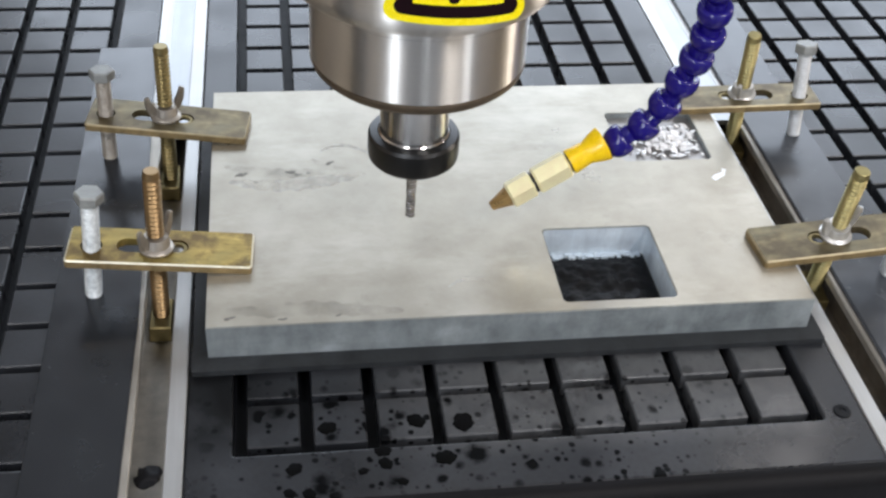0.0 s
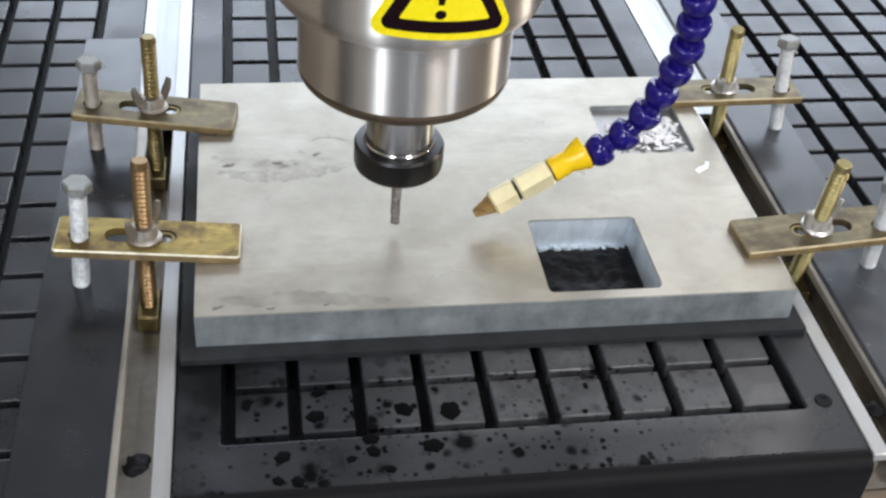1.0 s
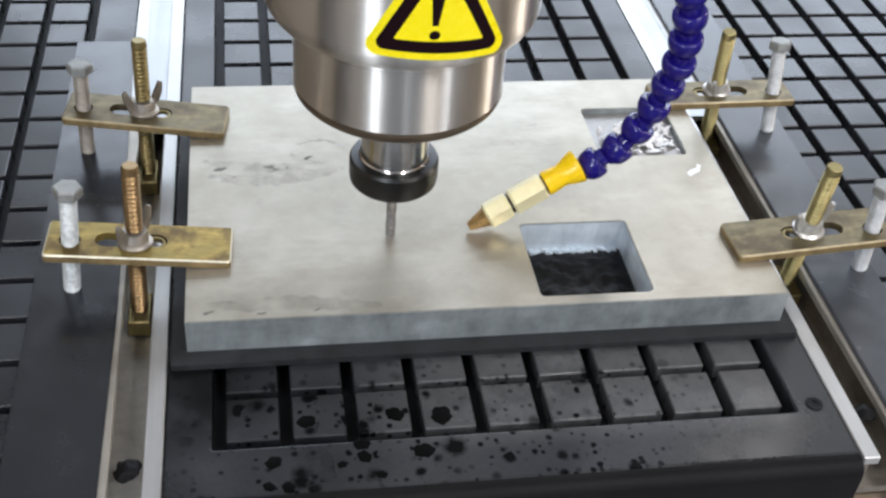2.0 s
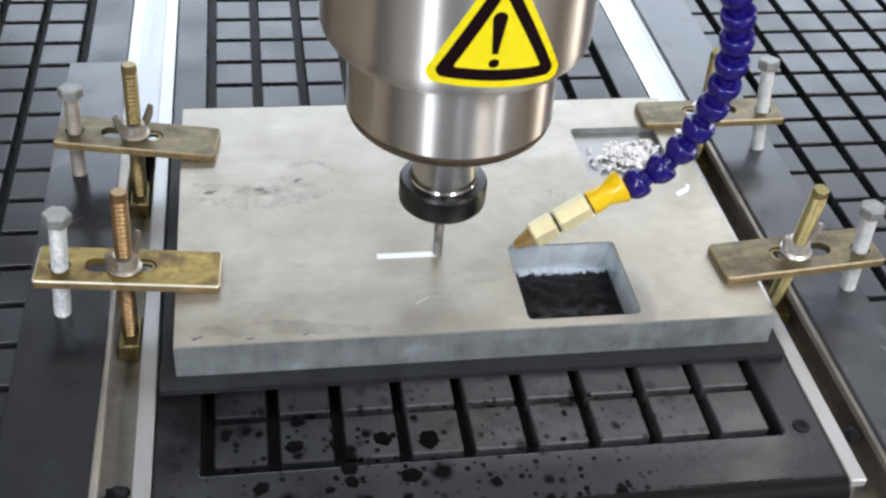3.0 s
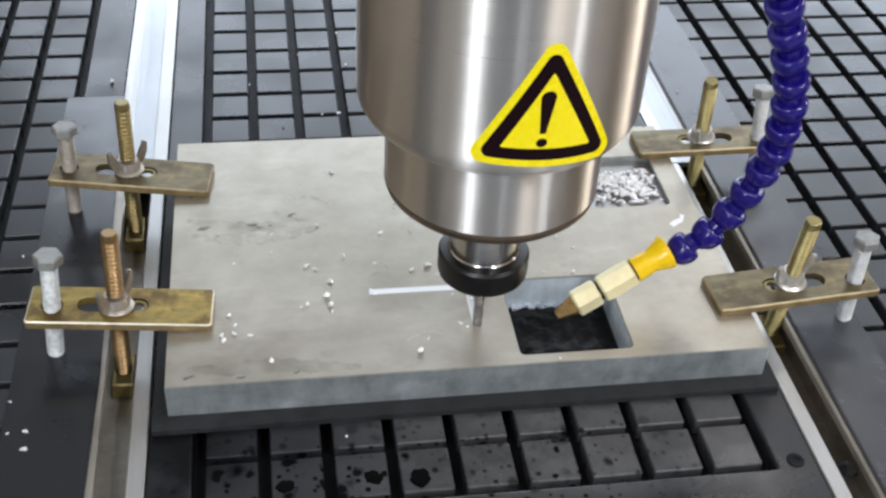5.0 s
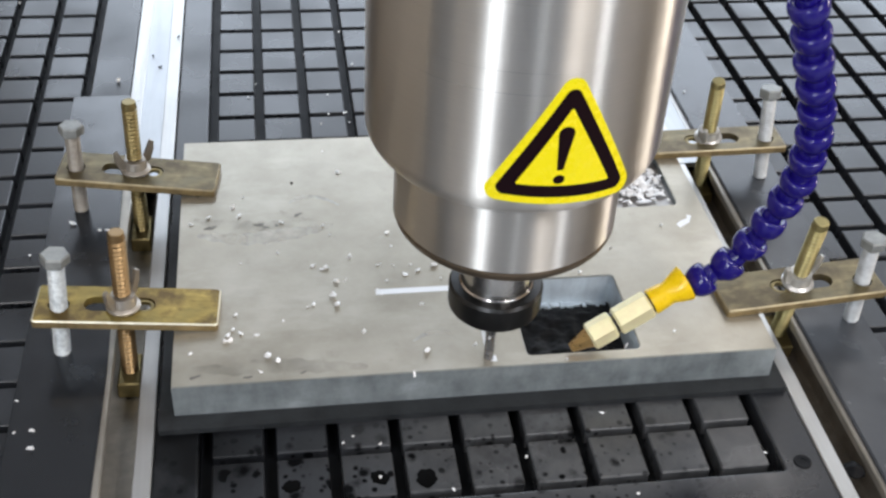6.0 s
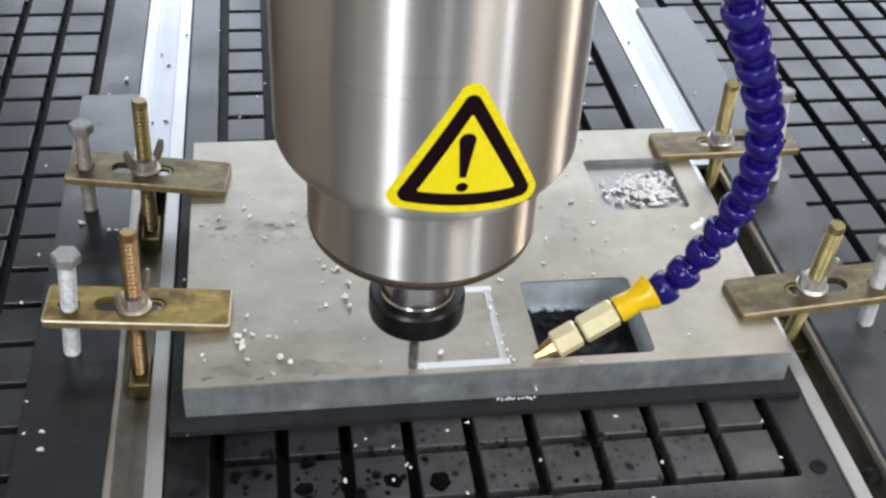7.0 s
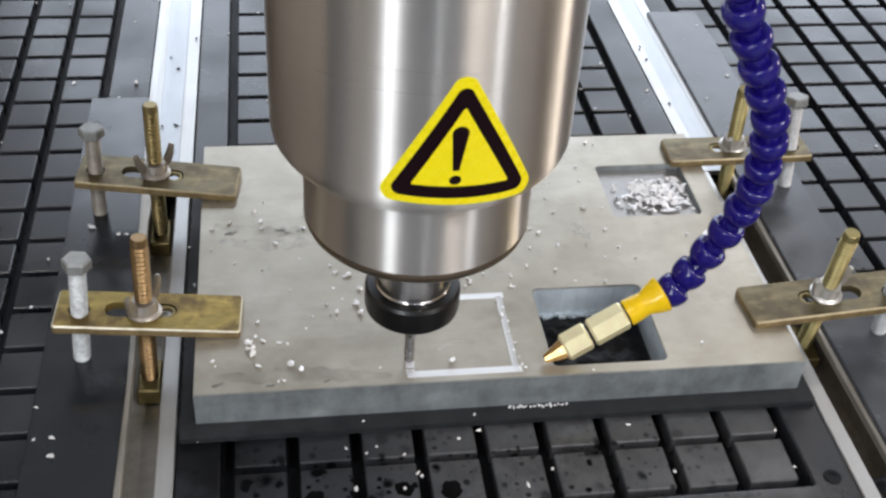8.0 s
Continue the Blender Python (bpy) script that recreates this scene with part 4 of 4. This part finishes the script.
# nozzle tip: seconds, x, y, height over the plate's top
TIP = [(t, x + 34.2, y - 0.3, z + 3.3) for t, x, y, z in BIT if t <= 6.5] + [
    (6.6, 144.2, 4.4, 2.5), (6.8, 141.4, 4.2, 2.5), (7.0, 140.6, 4.0, 2.5), (7.2, 139.9, 4.0, 2.5), (7.4, 139.8, 4.0, 2.5), (7.6, 139.8, 4.2, 2.5), (7.8, 140.0, 5.0, 2.5), (8.0, 140.2, 7.0, 2.5)]


def bit_at(t):
    for a, b in zip(BIT, BIT[1:]):
        if t <= b[0]:
            f = (t - a[0]) / (b[0] - a[0])
            return tuple(p + (q - p) * f for p, q in zip(a[1:], b[1:]))
    return BIT[-1][1:]


def cut_segments():
    """Bright milled track left behind the bit: short lengths of three straight legs that come up as it passes."""
    top = thing("milled_track", "bright freshly milled square track in the plate", "milled groove")
    fresh = finish(box(-1.3, 1.3, -1.8, 1.8, -0.5, 0.0, 0.12), "track_length", MILLED)
    dull = finish(box(-1.3, 1.3, -1.45, 1.45, -0.5, 0.0, 0.12), "track_length", MILLED_DULL)
    way = [(bit_at(k / 100), k / 100) for k in range(205, 800)]
    out = []
    for (xa, ya), (xb, yb), me, t0, t1 in (((86.5, 50.2), (129.4, 50.2), fresh, 2.05, 4.3), ((128.4, 48.2), (128.4, 7.0), dull, 3.5, 6.2), ((129.6, 5.0), (85.2, 5.0), fresh, 5.6, 7.6), ((85.4, 7.0), (85.6, 12.0), fresh, 7.5, 8.0)):
        n = max(1, round(math.hypot(xb - xa, yb - ya) / 2.4))
        turn = math.degrees(math.atan2(yb - ya, xb - xa))
        for k in range(n + 1):
            x, y = xa + (xb - xa) * k / n, ya + (yb - ya) * k / n
            t = min((math.hypot(p[0] - x, p[1] - y), t) for p, t in way if t0 <= t <= t1)[1]
            ob = part("track_length", me, MILLED, top)
            out.append((ob, t, x, y, turn))
    return out


TRACK = cut_segments()


# chips that lie where they can be told apart: x, y, second of the cut
PLACED = ((59, 70, 3.5), (63, 67, 3.6), (69, 58, 3.6), (67, 49, 3.8), (68, 43, 3.7), (25, 40, 3.7), (23, 25, 3.9), (22, 28, 4.1), (34, 27, 3.6), (42, 11, 3.6),
          (103, 11, 4.0), (113, 66, 4.2), (110, 103, 3.9), (76, 75, 4.0), (75, 141, 4.1), (-55, -2, 3.6), (-54, -12, 3.7), (-63, 15, 3.9), (38, 14, 5.6),
          (7, 18, 4.9), (24, 116, 5.0), (27, 109, 5.2), (5, 104, 5.5), (65, 68, 5.0), (-42, 267, 4.6), (-53, 131, 5.1), (-40, 125, 4.9), (180, 110, 5.4), (187, 93, 6.6), (162, 83, 6.4),
          (21, 24, 5.2), (23, 21, 6.1), (20.5, 28, 6.5), (24, 31, 4.8), (25, 14, 5.9))
# crumbs along the second leg and on the mat's front ledge
CRUMBS = ((127.2, 46, 4.4), (129.4, 42, 4.7), (128.0, 37, 4.9), (129.8, 33, 5.1), (128.9, 26, 5.3), (130.2, 20, 5.5), (129.0, 15, 5.6), (130.4, 11, 5.8), (131.0, 7, 5.9), (129.8, 4.6, 6.0), (132.2, 5.2, 6.1),
          (86, 51.6, 3.6), (88, 48.6, 3.7)) + tuple((126 + 1.7 * k, -1.3 - 0.5 * (k * 7 % 3) / 2, 5.9 + 0.09 * k) for k in range(15))


# dark crumbs that come to lie on the bright rails
DARK_CRUMBS = ((-24.0, 295.0, 4.9), (-19.0, 282.0, 5.2), (-10.0, 317.0, 5.6), (-25.0, 221.0, 5.9), (-18.0, 222.0, 6.2), (262.0, 297.0, 6.6), (262.0, 282.0, 6.9), (262.0, 231.0, 7.2))
CHIP_COUNT = 262


def rest_height(x, y):
    if 1.5 < x < 248 and 1.5 < y < 171:
        return TOP
    if -62 < x < -36 and y < 248 or 284 < x < 307 and y < 340:
        return 2.25
    return 3.05 if (-6 < x < 256 and -7 < y < 176) else 0.05


def flung_chips():
    """Chips thrown by the cutter: each lies in the stock until it is cut, flies, and stays where it lands."""
    out = []
    for i in range(CHIP_COUNT + len(CRUMBS)):
        if i >= CHIP_COUNT:
            x, y, t = CRUMBS[i - CHIP_COUNT]
            bx, by, _ = bit_at(t)
        elif i < len(PLACED):
            x, y, t = PLACED[i]
            bx, by, _ = bit_at(t)
        else:
            t = rng.uniform(3.45, 7.7) if i < 110 else rng.uniform(4.3, 7.7)
            bx, by, _ = bit_at(t)
            while True:
                far, a = rng.expovariate(1 / (75.0 if i < 110 else 130.0 if i < 190 else 260.0)) + 12, rng.uniform(0, 2 * math.pi)
                x, y = bx + far * math.cos(a) - 10, by + far * math.sin(a) * 1.2 + 26
                square = 82 < x < 142 and 2 < y < 54
                in_p1, in_p2 = 142 < x < 194.5 and 3 < y < 55, 192 < x < 240 and 100 < y < 146
                strap = (x < 21 or x > 230) and (28 < y < 62 or 126 < y < 160 or (x > 230 and 12 < y < 46))
                slot = -34 < x < -7 or 256 < x < 284
                front = rng.random() < (0.6 if -60 < y < 0 else 0.45 if 0 < x < 250 and 0 < y < 172 else 0)
                if not (square or in_p1 or in_p2 or strap or slot or front) and -190 < x < 480 and -60 < y < 430 and (i < 190 or y > 60):
                    break
        z = rest_height(x, y)
        if i < CHIP_COUNT and -2 < x < 252 and -2 < y < 175 and z != TOP:
            continue
        small = CHIPS[i % 7] if i >= len(PLACED) else CHIPS[7 + i % 7]
        ob = tagged(new("metal_chip", small), "small bright curled aluminium chip", "metal chip", "scattered chips")
        out.append((ob, t, bx, by, x, y, z, rng.uniform(0, 360)))
    for k, (x, y, t) in enumerate(DARK_CRUMBS):
        bx, by, _ = bit_at(t)
        ob = tagged(new("dark_crumb", DARK_CHIPS[k % 3]), "small dark greasy crumb on a bright rail", "metal crumb", "dark crumbs")
        out.append((ob, t, bx, by, x, y, 0.25, 40.0 * k))
    return out


FLUNG = flung_chips()


def motions():
    walk(SPINDLE, [(t, at(x, y, TOP + z)) for t, x, y, z in BIT])
    walk(NOZZLE, [(t, at(x, y, TOP + z) @ pose(0, 0, 0, 0, 90 - EL, AZ) @ pose(0, 0, 0, 0, 0, 2 if t <= 6.5 else 24)) for t, x, y, z in TIP])
    n = len(LINKS)
    wag = random.Random(3)
    for i, (ob, p) in enumerate(zip(LINKS, LINK_AT)):
        w = float(np.interp(i, (0, 1, 2, 8, 10, 12), (0.12, 0.3, 0.37, 0.38, 0.48, 0.6)))
        along = LINK_AT[min(n - 1, i + 1)] - LINK_AT[max(0, i - 1)]
        turn = along.to_track_quat("Z", "Y").to_matrix().to_4x4() @ pose(0, 0, 0, wag.uniform(-6, 6), wag.uniform(-6, 6), 0)
        rows = []
        for (t, x, y, z), (_, bx, by, bz) in zip(TIP, BIT):
            sx, sy, sz = bx + 34.2, by - 0.3, bz + 3.3
            px, py, pz = x + (sx - x) * w, y + (sy - y) * w, z + (sz - z) * w
            rows.append((t, at(px + p[0], py + p[1], TOP + pz + p[2]) @ turn))
        walk(ob, rows)
    for ob, t, x, y, turn in TRACK:
        low, high = at(x, y, TOP - 0.3, 0, 0, turn), at(x, y, TOP + 0.12, 0, 0, turn)
        rows = [(0.0, low), (max(0.1, t - 0.04), low), (min(7.98, t + 0.04), high)]
        walk(ob, rows + [(8.0, high)] if t + 0.04 < 7.9 else rows)
    for ob, t, bx, by, x, y, z, spin in FLUNG:
        start = at(bx, by, TOP - 3.0, 0, 0, spin)
        mid = at((bx + x) / 2, (by + y) / 2, max(TOP, z) + 14, 70, 50, spin)
        end = at(x, y, z, 0, 0, spin)
        walk(ob, [(0.0, start), (t, start), (t + 0.1, mid), (t + 0.23, end), (8.0, end)])


motions()
